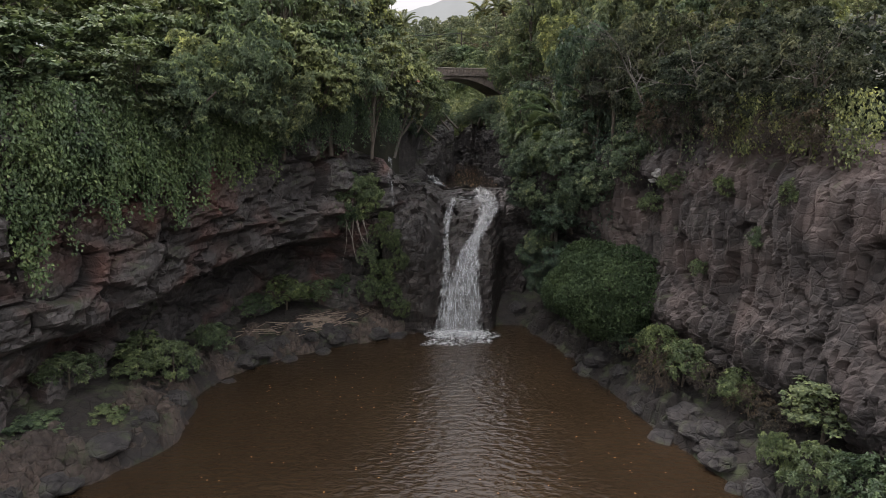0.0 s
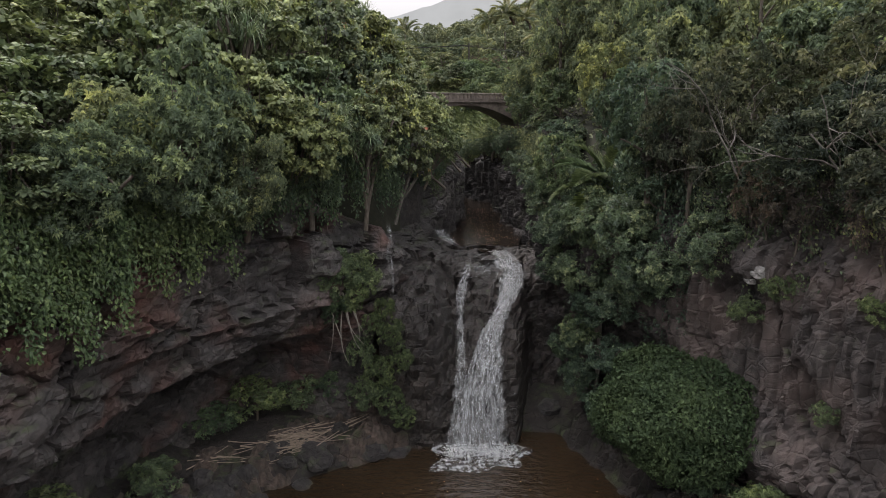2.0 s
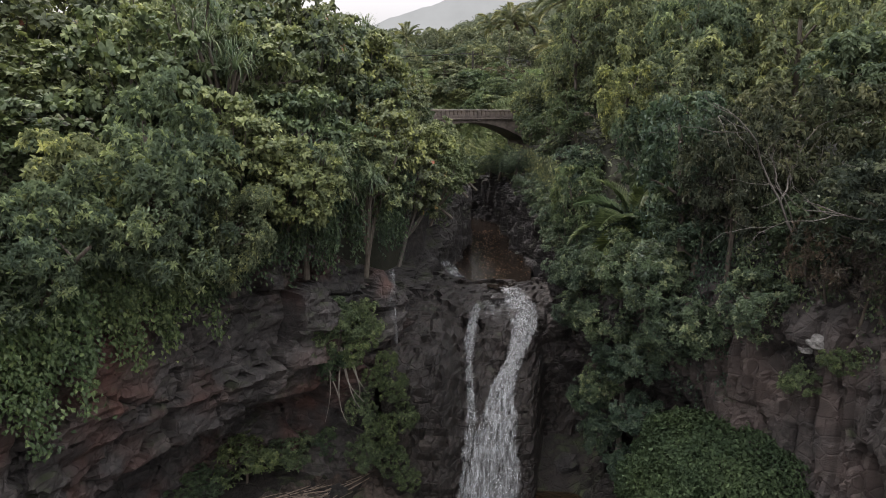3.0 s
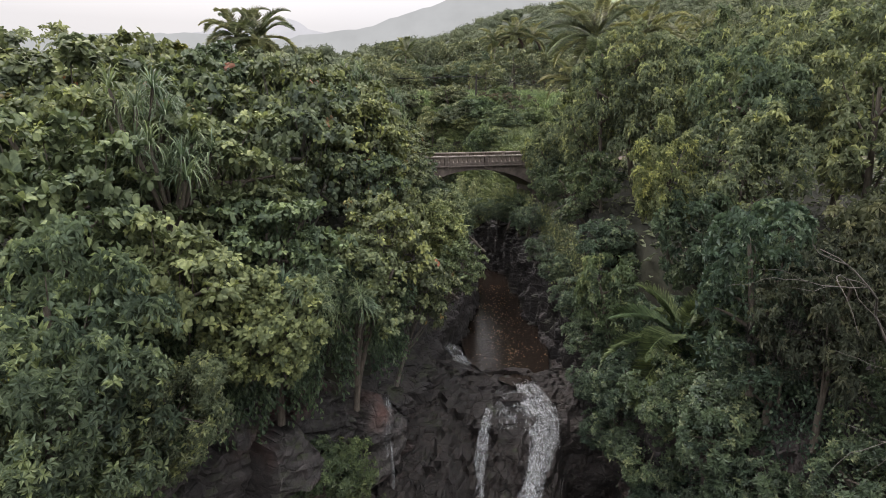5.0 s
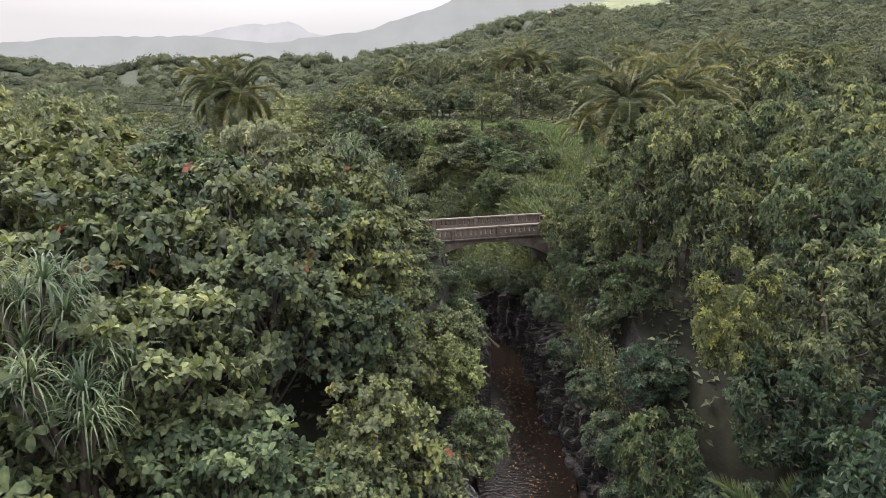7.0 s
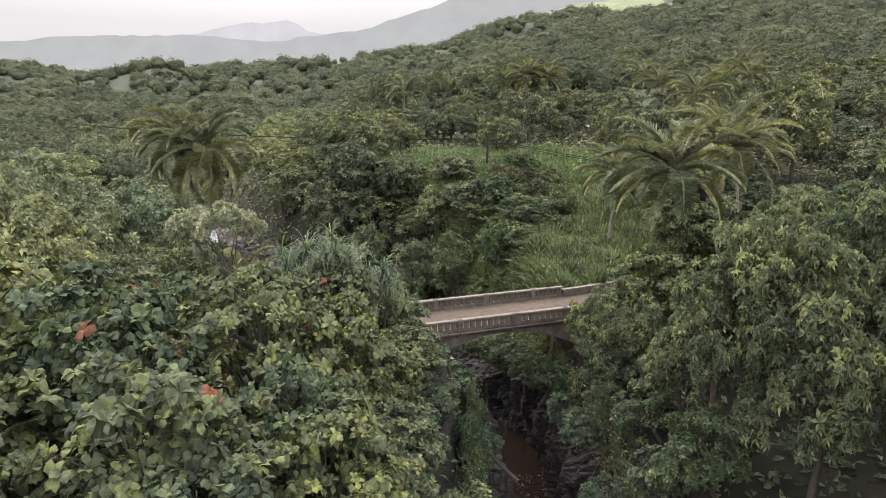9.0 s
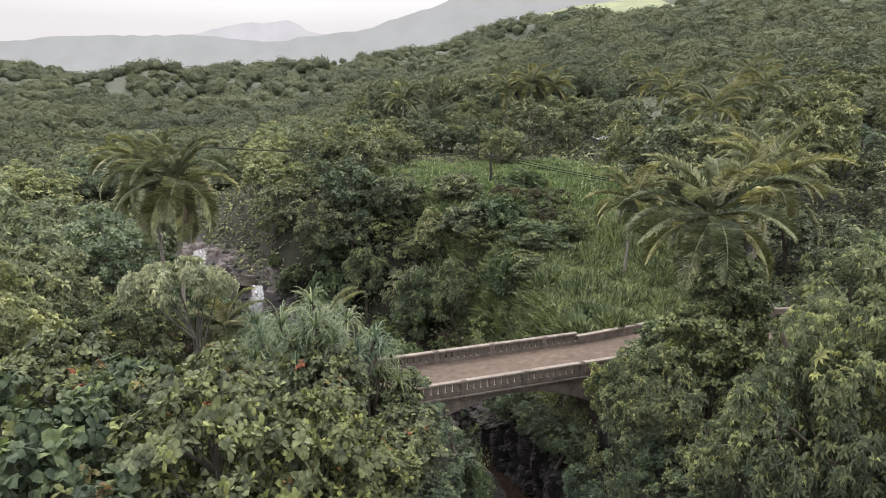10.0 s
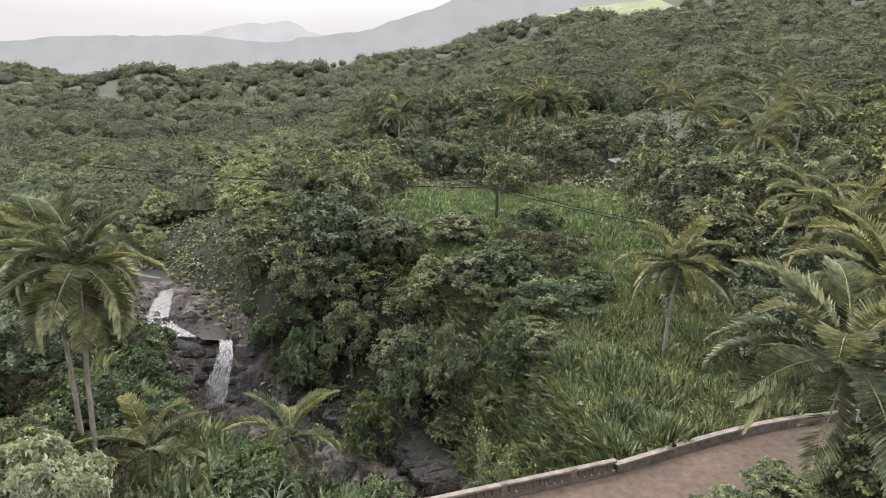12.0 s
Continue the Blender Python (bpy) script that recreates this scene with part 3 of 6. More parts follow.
cliff("gorge_wall_left", GORGE_L,
      lambda x, y: 13.2 + 6.0 * float(smooth(70, 84, y)) - 4.6 * float(smooth(103, 112, y)), 4.0, M_BASALT, "columnar basalt wall of the upper gorge", None, 2.2, 37, 0.26, 10.0, 0.40)
cliff("gorge_wall_right", GORGE_R,
      lambda x, y: 18.5 - 3.5 * float(smooth(80, 70, y)) - 4.0 * float(smooth(104, 113, y)), 4.0, M_BASALT, "dark columnar basalt wall under the bridge", None, 2.4, 41, 0.26, 10.0, 0.40)

# ---- the ledge over which the stream falls ----
def ledge():
    prof, _ = along([(57.4, -1.5), (58.2, 2.5), (59.4, 5.6), (60.8, 7.4), (62.6, 8.6), (64.6, 9.8), (67.0, 11.2), (69.4, 12.0), (71.6, 12.1), (74, 11.7), (78, 10.9)], 74)
    xs = np.arange(-5.6, 11.2, 0.22)
    X = np.repeat(xs[:, None], 74, 1)
    Y = np.repeat(prof[None, :, 0], len(xs), 0)
    Z = np.repeat(prof[None, :, 1], len(xs), 0)
    butt, _ = along([(57.0, -1.5), (56.8, 3), (57.0, 8.0), (57.3, 10.6), (59.5, 11.2), (63, 11.8), (66.5, 12.5), (70, 12.9), (72.5, 12.8), (75, 12.3), (78, 11.2)], 74)
    w = smooth(0.2, -2.2, X)
    Y = Y * (1 - w) + butt[None, :, 0] * w
    Z = Z * (1 - w) + butt[None, :, 1] * w
    Y = Y + (5.6 * smooth(4.4, 6.6, X) - 3.2 * smooth(8.8, 11.0, X)) * smooth(67, 63, Y) * (0.5 + 0.5 * smooth(9.5, 5.5, Z))
    P = np.dstack([X, Y, Z]).reshape(-1, 3)
    warp = 0.35 * np.stack([vnoise(P * 0.7, 6), vnoise(P * 0.7, 7), vnoise(P * 0.7, 8)], 1)
    lvl, edge = blocks(P * [0.42, 0.5, 0.9] + warp, 70)
    lvl2, edge2 = blocks(P * [0.95, 1.3, 1.9] + warp, 75)
    push = 0.42 * lvl - 0.3 * smooth(0.14, 0, edge) + 0.16 * lvl2 - 0.10 * smooth(0.10, 0, edge2) + 0.5 * fbm(P / 3, 3, 77) + 0.22 * fbm(P / 0.8, 3, 78)
    P = P + np.stack([0 * push, -0.7 * push, 0.55 * push], 1)
    return mesh_of("waterfall_ledge", P, grid_faces(len(xs), 74), M_WET)


tagged(new("waterfall_ledge", ledge()), "stepped wet basalt ledge with cracked slabs under the fall", "rock ledge", kind="structure")

# ---- broken rock along the pool's banks ----
def bank_rim(name, line, mat, label, seed, wide=5.0, high=0.7):
    """A rim of rock blocks along the shore; the land lies to the left of the line."""
    pts, total = along(line, 50)
    n, m = int(total / 0.24), int((wide + 1.0) / 0.24)
    pts, total = along(line, n)
    t = unit(np.gradient(pts, axis=0))
    nrm = np.stack([-t[:, 1], t[:, 0]], 1)
    c = np.linspace(-1.0, wide, m)
    X, Y = pts[:, None, 0] + nrm[:, None, 0] * c, pts[:, None, 1] + nrm[:, None, 1] * c
    P = np.stack([X.ravel(), Y.ravel(), ground_z(X, Y).ravel()], 1)
    warp = 0.4 * np.stack([vnoise(P * 0.6, 6), vnoise(P * 0.6, 7), vnoise(P * 0.6, 8)], 1)
    lvl, edge = blocks(P * [0.5, 0.5, 0.6] + warp, seed)
    lvl2, edge2 = blocks(P * [1.9, 1.9, 2.2] + warp, seed + 5)
    up = 0.25 + high * lvl - 0.45 * smooth(0.16, 0, edge) + 0.30 * lvl2 - 0.20 * smooth(0.14, 0, edge2) + 0.5 * fbm(P / 2.5, 3, seed + 9)
    side = np.broadcast_to(smooth(-1.0, 0.3, c) * smooth(wide, wide - 1.8, c), X.shape).ravel()
    P[:, 2] += up * side - 0.5 * (1 - side)
    return tagged(new(name, mesh_of(name, P, grid_faces(n, m), mat)), label, "rock bank", kind="structure")


bank_rim("bank_left", [(-24, 22), (-21, 30.7), (-16.6, 36.2), (-17.8, 43), (-17.2, 47), (-12.6, 51.4), (-5, 55.8), (-2.5, 57)], M_RUBBLE, "brown rubble and rock shelf along the pool", 210)
bank_rim("bank_right", [(7.6, 59), (9.8, 54), (11.3, 48.9), (13, 41.7), (14, 38.2), (15.5, 34.5), (16.4, 30.7), (19, 22)], M_BANK, "dark broken basalt rim along the pool", 230, 4.0, 0.85)

# ---- the stepped rock of the farther stream bed ----
CASCADE_POOL = [(-29.6, 142.6), (-30.4, 145.6), (-32.0, 147.6), (-35.0, 149.4), (-38.6, 150.4), (-40.2, 148.6), (-38.0, 146.2), (-34.6, 145.0), (-32.6, 142.8)]


def stream_bed():
    line, total = along(STREAM[6:15], 190)
    t = unit(np.gradient(line[:, :2], axis=0))
    nrm = np.stack([-t[:, 1], t[:, 0]], 1)
    cross = np.linspace(-1, 1, 48)
    half = line[:, 3] + 3.6
    X = line[:, None, 0] + nrm[:, None, 0] * cross * half[:, None]
    Y = line[:, None, 1] + nrm[:, None, 1] * cross * half[:, None]
    P = np.stack([X.ravel(), Y.ravel(), ground_z(X, Y).ravel()], 1)
    warp = 0.4 * np.stack([vnoise(P * 0.5, 6), vnoise(P * 0.5, 7), vnoise(P * 0.5, 8)], 1)
    lvl, edge = blocks(P * [0.55, 0.55, 0.9] + warp, 170)
    lvl2, edge2 = blocks(P * [1.5, 1.5, 2.2] + warp, 175)
    up = 0.25 + 0.40 * lvl - 0.35 * smooth(0.14, 0, edge) + 0.14 * lvl2 - 0.10 * smooth(0.10, 0, edge2) + 0.5 * fbm(P / 3.5, 3, 177)
    rim = np.broadcast_to(smooth(1.0, 0.8, np.abs(cross)), X.shape).ravel()
    P[:, 2] += up * rim - 0.5 * (1 - rim)
    e = line_near(P[:, 0], P[:, 1], CASCADE_POOL + CASCADE_POOL[:1])[0]
    P[:, 2] = np.where(inside(P[:, 0], P[:, 1], CASCADE_POOL), np.minimum(P[:, 2], 19.5 - 0.8 * smooth(0, 1.2, e)), P[:, 2])
    return mesh_of("stream_bed", P, grid_faces(190, 48), M_BED)


tagged(new("stream_bed", stream_bed()), "stepped brown-grey basalt stream bed with worn blocks", "rock ledge", kind="structure")

# ---- water ----
def water_mat(name, colour, ripple, strength, rough=0.06, height=0.12):
    m, t, p = nodes_of(name)
    c = ramp(t, noise_tex(t, 0.09, 4), [(0.3, tuple(0.8 * k for k in colour)), (0.7, tuple(1.25 * k for k in colour))])
    t.links.new(c, p.inputs["Base Color"])
    p.inputs["Roughness"].default_value, p.inputs["IOR"].default_value = rough, 1.33
    a = noise_tex(t, ripple, 3, 0.5, (1.0, 1.7, 1.0))
    bump(t, p, a, strength, height)
    return m


M_POOL = water_mat("muddy_water", (0.024, 0.0155, 0.0088), 1.5, 1.0, 0.05, 0.13)
M_UPPER = water_mat("stream_water", (0.017, 0.012, 0.009), 2.4, 0.35)


def flat_water(name, poly, z, mat, label):
    bm = bmesh.new()
    bm.faces.new([bm.verts.new((x, y, z)) for x, y in poly])
    bmesh.ops.triangulate(bm, faces=bm.faces[:])
    me = bpy.data.meshes.new(name)
    bm.to_mesh(me)
    bm.free()
    me.materials.append(mat)
    return tagged(new(name, me), label, "water", kind="structure")


flat_water("water", [(-48, -65), (-42, 10), (-32, 33), (-26, 45), (-14, 58), (-5, 63), (7, 63), (15, 55), (22, 43), (25, 30), (36, 10), (42, -65)], 0.0, M_POOL,
           "still brown muddy plunge pool below the fall")
flat_water("water", [(1.6, 71.4), (0.0, 74.6), (-0.6, 80), (-0.2, 90), (-1, 98), (-5, 105), (-12, 117), (-22, 127), (-33, 136), (-33, 142), (-24, 140), (-12, 130), (-2, 118),
                     (5, 107), (7.5, 98), (7, 90), (7.2, 80), (6.2, 73), (4.8, 69.8), (3.4, 69.6)], 11.95, M_UPPER, "shallow brown pool of the stream in the gorge")
flat_water("water", CASCADE_POOL, 19.55, M_UPPER, "small brown rock pool above the farther cascade")


# falling water: torn sheets with gaps, and spray
def foam_mat(name, gap, fine=(7.5, 1.9, 1.0), coord="UV", white=(0.44, 0.45, 0.455)):
    m, t, p = nodes_of(name)
    uv = t.nodes.new("ShaderNodeTexCoord")
    mp = t.nodes.new("ShaderNodeMapping")
    mp.inputs["Scale"].default_value = fine
    t.links.new(uv.outputs[coord], mp.inputs["Vector"])
    n = add(t, "ShaderNodeTexNoise", Scale=1.0, Detail=8, Roughness=0.72)
    t.links.new(mp.outputs["Vector"], n.inputs["Vector"])
    p.inputs["Base Color"].default_value = (*white, 1)
    p.inputs["Roughness"].default_value = 0.35
    tp = t.nodes.new("ShaderNodeBsdfTransparent")
    mx = t.nodes.new("ShaderNodeMixShader")
    t.links.new(ramp(t, n.outputs["Fac"], [(gap - 0.05, (0, 0, 0)), (gap + 0.22, (0.9, 0.9, 0.9))]), mx.inputs["Fac"])
    t.links.new(tp.outputs["BSDF"], mx.inputs[1])
    t.links.new(p.outputs["BSDF"], mx.inputs[2])
    t.links.new(mx.outputs["Shader"], t.nodes["Material Output"].inputs["Surface"])
    return m


M_FOAM = foam_mat("falling_water", 0.515)
M_FOAM_FULL = foam_mat("full_water", 0.465)
M_FOAM_THIN = foam_mat("thin_water", 0.53)
M_FROTH = foam_mat("froth", 0.46, (2.2, 2.2, 2.2), "Object")
M_SPRAY = plain_mat("spray", (0.75, 0.76, 0.76), (0.85, 0.86, 0.86), 4, 0.4)


def sheet(rng, path, mat, name, parent, layers=2, seed=0):
    """Strands of water down a path of (x, y, z, width)."""
    for k in range(layers):
        line, total = along(path, 70)
        across = np.linspace(-0.5, 0.5, 15)
        P = np.zeros((15, 70, 3))
        for i, a in enumerate(across):
            P[i, :, 0] = line[:, 0] + a * line[:, 3] * (1 + 0.15 * k)
            P[i, :, 1] = line[:, 1] - 0.25 * k + 0.35 * abs(a)
            P[i, :, 2] = line[:, 2]
        Q = P.reshape(-1, 3)
        w = fbm(Q * [2.2, 2.2, 0.5] + k * 9, 3, seed)
        Q = Q + np.stack([0.16 * fbm(Q * [1, 1, 0.8] + 5, 2, seed + 3), -0.28 * w, 0 * w], 1)
        me = mesh_of(name, Q, grid_faces(15, 70), mat, True)
        s = np.linspace(0, total, 70)
        uv = np.dstack([across[:, None] * line[None, :, 3] + 3.7 * k + seed, np.repeat(s[None], 15, 0)]).reshape(-1, 2)
        flow = me.uv_layers.new(name="flow")
        at = np.empty(len(me.loops), np.int32)
        me.loops.foreach_get("vertex_index", at)
        flow.data.foreach_set("uv", uv[at].astype(np.float32).ravel())
        child(name, me, parent)


def spray(rng, n, path, spread, size, name, parent):
    line, _ = along(path, 200)
    i = rng.integers(0, 200, n)
    c = line[i, :3] + np.stack([line[i, 3] * rng.normal(0, 0.3, n), -np.abs(rng.normal(0, spread, n)), rng.normal(0, 0.2, n)], 1)
    v, f = leaves(c, rng.normal(size=(n, 3)) * [0.4, 0.4, 1], rng.normal(size=(n, 3)), rng.uniform(0.5, 1.5, n) * size, rng.uniform(0.4, 0.8, n) * size)
    return child(name, mesh_of(name, v, f, M_SPRAY), parent)


fall = tagged(new("waterfall"), "two white strands of water dropping into the pool", "waterfall")
rng = np.random.default_rng(4)
FALL_R = [(4.0, 69.8, 12.2, 1.3), (4.6, 67.4, 11.5, 2.0), (4.8, 65.6, 10.4, 1.7), (4.1, 63.8, 9.4, 1.0), (3.4, 62.2, 8.6, 0.9), (2.5, 60.4, 7.2, 1.5), (2.1, 58.4, 4.8, 2.3), (1.9, 57.2, 2.2, 2.7), (1.8, 56.4, 0.0, 3.0)]
FALL_L = [(1.2, 67.4, 11.5, 0.5), (0.6, 65, 10.4, 0.7), (0.3, 62.6, 9.0, 0.45), (0.3, 60.8, 7.5, 0.45), (0.5, 59.0, 5.2, 0.8), (0.2, 57.4, 2.4, 1.1), (0.0, 56.5, 0.0, 1.4)]
sheet(rng, FALL_R, M_FOAM, "strand", fall, 3, 81)
sheet(rng, FALL_L, M_FOAM, "strand", fall, 2, 85)
sheet(rng, [(2.8, 69.0, 12.0, 2.2), (2.6, 67.4, 11.5, 2.0), (2.3, 65.8, 10.8, 1.2)], M_FOAM_THIN, "veil", fall, 1, 88)
spray(rng, 2600, FALL_R, 0.35, 0.07, "spray", fall)
spray(rng, 900, FALL_L, 0.3, 0.06, "spray", fall)
# foam where the water lands
bm = bmesh.new()
bmesh.ops.create_grid(bm, x_segments=44, y_segments=36, size=1)
for v in bm.verts:
    x, y = v.co.x, v.co.y
    r = math.hypot(x, y)
    a = math.atan2(y, x)
    lim = 1 + 0.18 * math.sin(3 * a + 1) + 0.1 * math.sin(7 * a)
    v.co = Vector((1.5 + 3.2 * x * lim, 55.9 + 2.0 * y * lim, 0.03 + 0.3 * max(0, 1 - 1.6 * r) * (1 + noise.noise(Vector((x * 5, y * 5, 2)))) + 0.05 * noise.noise(Vector((x * 9, y * 9, 0)))))
part("foam", bm, M_FROTH, fall, "white foam spreading on the pool", True)
spray(rng, 1600, [(-0.9, 56.2, 0.4, 1.2), (1.5, 56.0, 0.5, 2.2), (3.8, 56.2, 0.4, 1.2)], 0.7, 0.08, "spray", fall)

def floating_leaves(seed, n, spot, z, label):
    rng = np.random.default_rng(seed)
    x, y = spot(rng, n)
    P = np.stack([x, y, np.full(n, z)], 1)
    v, f = leaves(P, rng.normal(size=(n, 3)) * [1, 1, 0.02], np.tile([0.0, 0, 1], (n, 1)), rng.uniform(0.07, 0.17, n), rng.uniform(0.05, 0.10, n), fold=0.1, droop=0.05)
    return tagged(new("floating_leaves", mesh_of("floating_leaves", v, f, M_FALLEN)), label, "leaf litter", kind="stuff")


floating_leaves(301, 620, lambda r, n: (3.6 + r.normal(0, 1.7, n), r.uniform(73, 97, n)), 11.965, "small orange-brown fallen leaves floating on the stream")
floating_leaves(302, 200, lambda r, n: (r.uniform(-14, 14, n), r.uniform(27, 53, n)), 0.012, "few orange-brown fallen leaves floating on the pool")

trickle = tagged(new("trickle"), "thin white trickle running down the mossy rock", "waterfall")
sheet(rng, [(-4.9, 58.6, 16.6, 0.35), (-4.9, 57.4, 15.2, 0.5), (-4.7, 57.0, 13.5, 0.3), (-4.6, 56.8, 12.0, 0.25)], M_FOAM_THIN, "strand", trickle, 1, 95)
small = tagged(new("small_cascade"), "small white cascade at the upper pool's edge", "waterfall")
sheet(rng, [(-1.5, 75.0, 13.2, 0.8), (-0.9, 74.4, 12.7, 0.9), (-0.3, 73.8, 12.05, 1.2)], M_FOAM, "strand", small, 2, 96)
second = tagged(new("waterfall"), "farther white cascade in a rocky stream bed", "waterfall")
sheet(rng, [(-29.6, 142.4, 19.7, 1.3), (-29.1, 141.0, 19.2, 1.4), (-28.9, 139.4, 17.8, 1.8), (-29.8, 138.4, 15.4, 2.6), (-29.8, 137.2, 12.2, 2.2)], M_FOAM_FULL, "strand", second, 2, 97)
sheet(rng, [(-51.5, 162.8, 22.9, 1.6), (-48.2, 162.6, 22.4, 2.2), (-45.5, 162.2, 21.8, 2.4), (-42.1, 153.5, 20.9, 2.2), (-41.3, 148.6, 20.2, 3.0), (-35.8, 143.4, 19.8, 4.0)], M_FOAM_FULL, "strand", second, 2, 98)

# ---- bridge and road ----
B0, BHEAD = Vector((-5.9, 95.4, 0)), radians(20)
bridge = tagged(new("bridge"), "old concrete arch bridge with pierced parapets over the gorge", "bridge")
bridge.matrix_world = Matrix.Translation(B0) @ Matrix.Rotation(BHEAD, 4, "Z")
HALF, LEN0, LEN1, TOP = 2.92, -6.0, 15.6, 26.75
SPRING0, SPRING1 = -0.5, 14.6


def soffit(u):
    m, h = (SPRING0 + SPRING1) / 2, (SPRING1 - SPRING0) / 2
    k = (u - m) / h
    return 25.25 - 2.3 * k * k if abs(k) < 1 else 15.0


def arch_body():
    us = sorted(set([LEN0, SPRING0, SPRING1, LEN1] + list(np.linspace(SPRING0, SPRING1, 33))))
    bm = bmesh.new()
    rows = []
    for u in us:
        lows = [soffit(u)]
        if u == SPRING0 or u == SPRING1:
            lows = [15.0, 22.95] if u == SPRING0 else [22.95, 15.0]
        for z in lows:
            rows.append([bm.verts.new((u, v, q)) for v, q in ((-HALF + 0.12, z), (-HALF + 0.12, ROAD_Z - 0.02), (HALF - 0.12, ROAD_Z - 0.02), (HALF - 0.12, z))])
    for a, b in zip(rows[:-1], rows[1:]):
        for i in range(4):
            j = (i + 1) % 4
            if (a[i].co - b[i].co).length > 1e-6 or (a[j].co - b[j].co).length > 1e-6:
                try:
                    bm.faces.new((a[i], b[i], b[j], a[j]))
                except ValueError:
                    pass
    bm.faces.new(rows[0])
    bm.faces.new(rows[-1][::-1])
    bmesh.ops.recalc_face_normals(bm, faces=bm.faces[:])
    return bm


part("arch", arch_body(), M_CONCRETE, bridge, "solid concrete arch with weathered spandrels")
part("deck", box_bm((LEN0, -HALF + 0.32, ROAD_Z - 0.016), (LEN1, HALF - 0.32, ROAD_Z + 0.05), 0.02), M_ROAD, bridge, "brown dusty roadway")
for sgn in (-1, 1):
    v0, v1 = sorted((sgn * HALF, sgn * (HALF - 0.34)))
    vi0, vi1 = sorted((sgn * (HALF - 0.06), sgn * (HALF - 0.28)))
    par = part("parapet", box_bm((LEN0, vi0, ROAD_Z), (LEN1, vi1, ROAD_Z + 0.30), 0.02), M_CONCRETE, bridge, "weathered concrete parapet")
    part("moulding", box_bm((LEN0, *sorted((sgn * (HALF + 0.08), sgn * (HALF - 0.12)))[:1], ROAD_Z - 0.18), (LEN1, sorted((sgn * (HALF + 0.08), sgn * (HALF - 0.12)))[1], ROAD_Z - 0.02), 0.03), M_CONCRETE, par)
    part("cap", box_bm((LEN0, v0 - 0.02, TOP - 0.16), (LEN1, v1 + 0.02, TOP), 0.03), M_CAP, par, "pale worn concrete rail")
    bm = box_bm((-0.155, vi0, ROAD_Z + 0.29), (0.155, vi1, TOP - 0.15), 0.0)
    for v in bm.verts:
        if v.co.z > ROAD_Z + 0.5:
            v.co.x *= 1.35
    me = bpy.data.meshes.new("baluster")
    bm.to_mesh(me)
    bm.free()
    me.materials.append(M_CONCRETE)
    u, k = LEN0 + 0.4, 0
    while u < LEN1 - 0.3:
        if k % 9 == 0:
            post = part("post", box_bm((u - 0.22, v0 - 0.01, ROAD_Z - 0.4), (u + 0.22, v1 + 0.01, TOP + 0.03), 0.03), M_CONCRETE, par)
            u += 0.55
        else:
            b = child("baluster", me, par)
            b.location.x = u
            u += 0.50
        k += 1

# road beyond the bridge, a sheet laid on its bed
def road_strip(pts, name, half=2.7):
    line, total = along(pts, 60)
    t = unit(np.gradient(line, axis=0))
    nrm = np.stack([-t[:, 1], t[:, 0]], 1)
    cross = np.linspace(-half, half, 7)
    P = np.dstack([line[:, None, 0] + nrm[:, None, 0] * cross, line[:, None, 1] + nrm[:, None, 1] * cross, np.full((60, 7), ROAD_Z + 0.02) + 0.04 * (1 - (cross / half) ** 2)])
    ob = new(name, mesh_of(name, P.reshape(-1, 3), grid_faces(60, 7), M_ROAD, True))
    return tagged(ob, "narrow brown dusty road", "road", kind="structure")


def on_bridge(u, v=0.0):
    q = bridge.matrix_world @ Vector((u, v, 0))
    return (q.x, q.y)


road_strip([on_bridge(LEN1 - 0.02), on_bridge(LEN1 + 1.5), (15.7, 103.9), (21.3, 106.3), (29, 108.2), (41, 108.7), (60, 106)], "road")
road_strip([(-60, 77), (-42, 83), (-24, 88.3), on_bridge(LEN0 - 6), on_bridge(LEN0 + 0.02)], "road")
# low wall along the far side of the road
line, total = along([on_bridge(LEN1, HALF - 0.15), (9.6, 104.2), (14.4, 106.6), (20, 109.0), (28, 111.0), (40, 111.5)], 40)
wall = tagged(new("roadside_wall"), "low moss-stained concrete wall beside the road", "wall")
t2 = unit(np.gradient(line, axis=0))
n2 = np.stack([-t2[:, 1], t2[:, 0]], 1)
ring = [(-0.17, 25.3), (-0.17, 26.35), (0.17, 26.35), (0.17, 25.3)]
P = np.stack([np.column_stack([line + n2 * o, np.full(40, z)]) for o, z in ring], 1).reshape(-1, 3)
i = np.arange(160).reshape(40, 4)
F = np.stack([i[:-1], i[1:], np.roll(i, -1, 1)[1:], np.roll(i, -1, 1)[:-1]], -1).reshape(-1, 4)
child("body", mesh_of("body", P, F, M_CONCRETE), wall)
ring = [(-0.21, 26.34), (-0.21, 26.45), (0.21, 26.45), (0.21, 26.34)]
P = np.stack([np.column_stack([line + n2 * o, np.full(40, z)]) for o, z in ring], 1).reshape(-1, 3)
child("cap", mesh_of("cap", P, F, M_CAP), wall, "pale worn concrete edge")

# pole with wires, and the shed
PX, PY = 4.2, 150.0
pz = float(ground_z(np.array([PX]), np.array([PY]))[0])
pole = tagged(new("utility_pole"), "dark wooden utility pole in the meadow", "utility pole")
pole.location = (PX, PY, pz)
child("shaft", mesh_of("shaft", *tube([(0, 0, -0.5), (0, 0, 3), (0, 0, 38.2 - pz)], [0.20, 0.18, 0.15], 8), M_POLE), pole)
part("crossarm", box_bm((-0.9, -0.06, 37.5 - pz), (0.9, 0.06, 37.65 - pz), 0.01), M_POLE, pole)
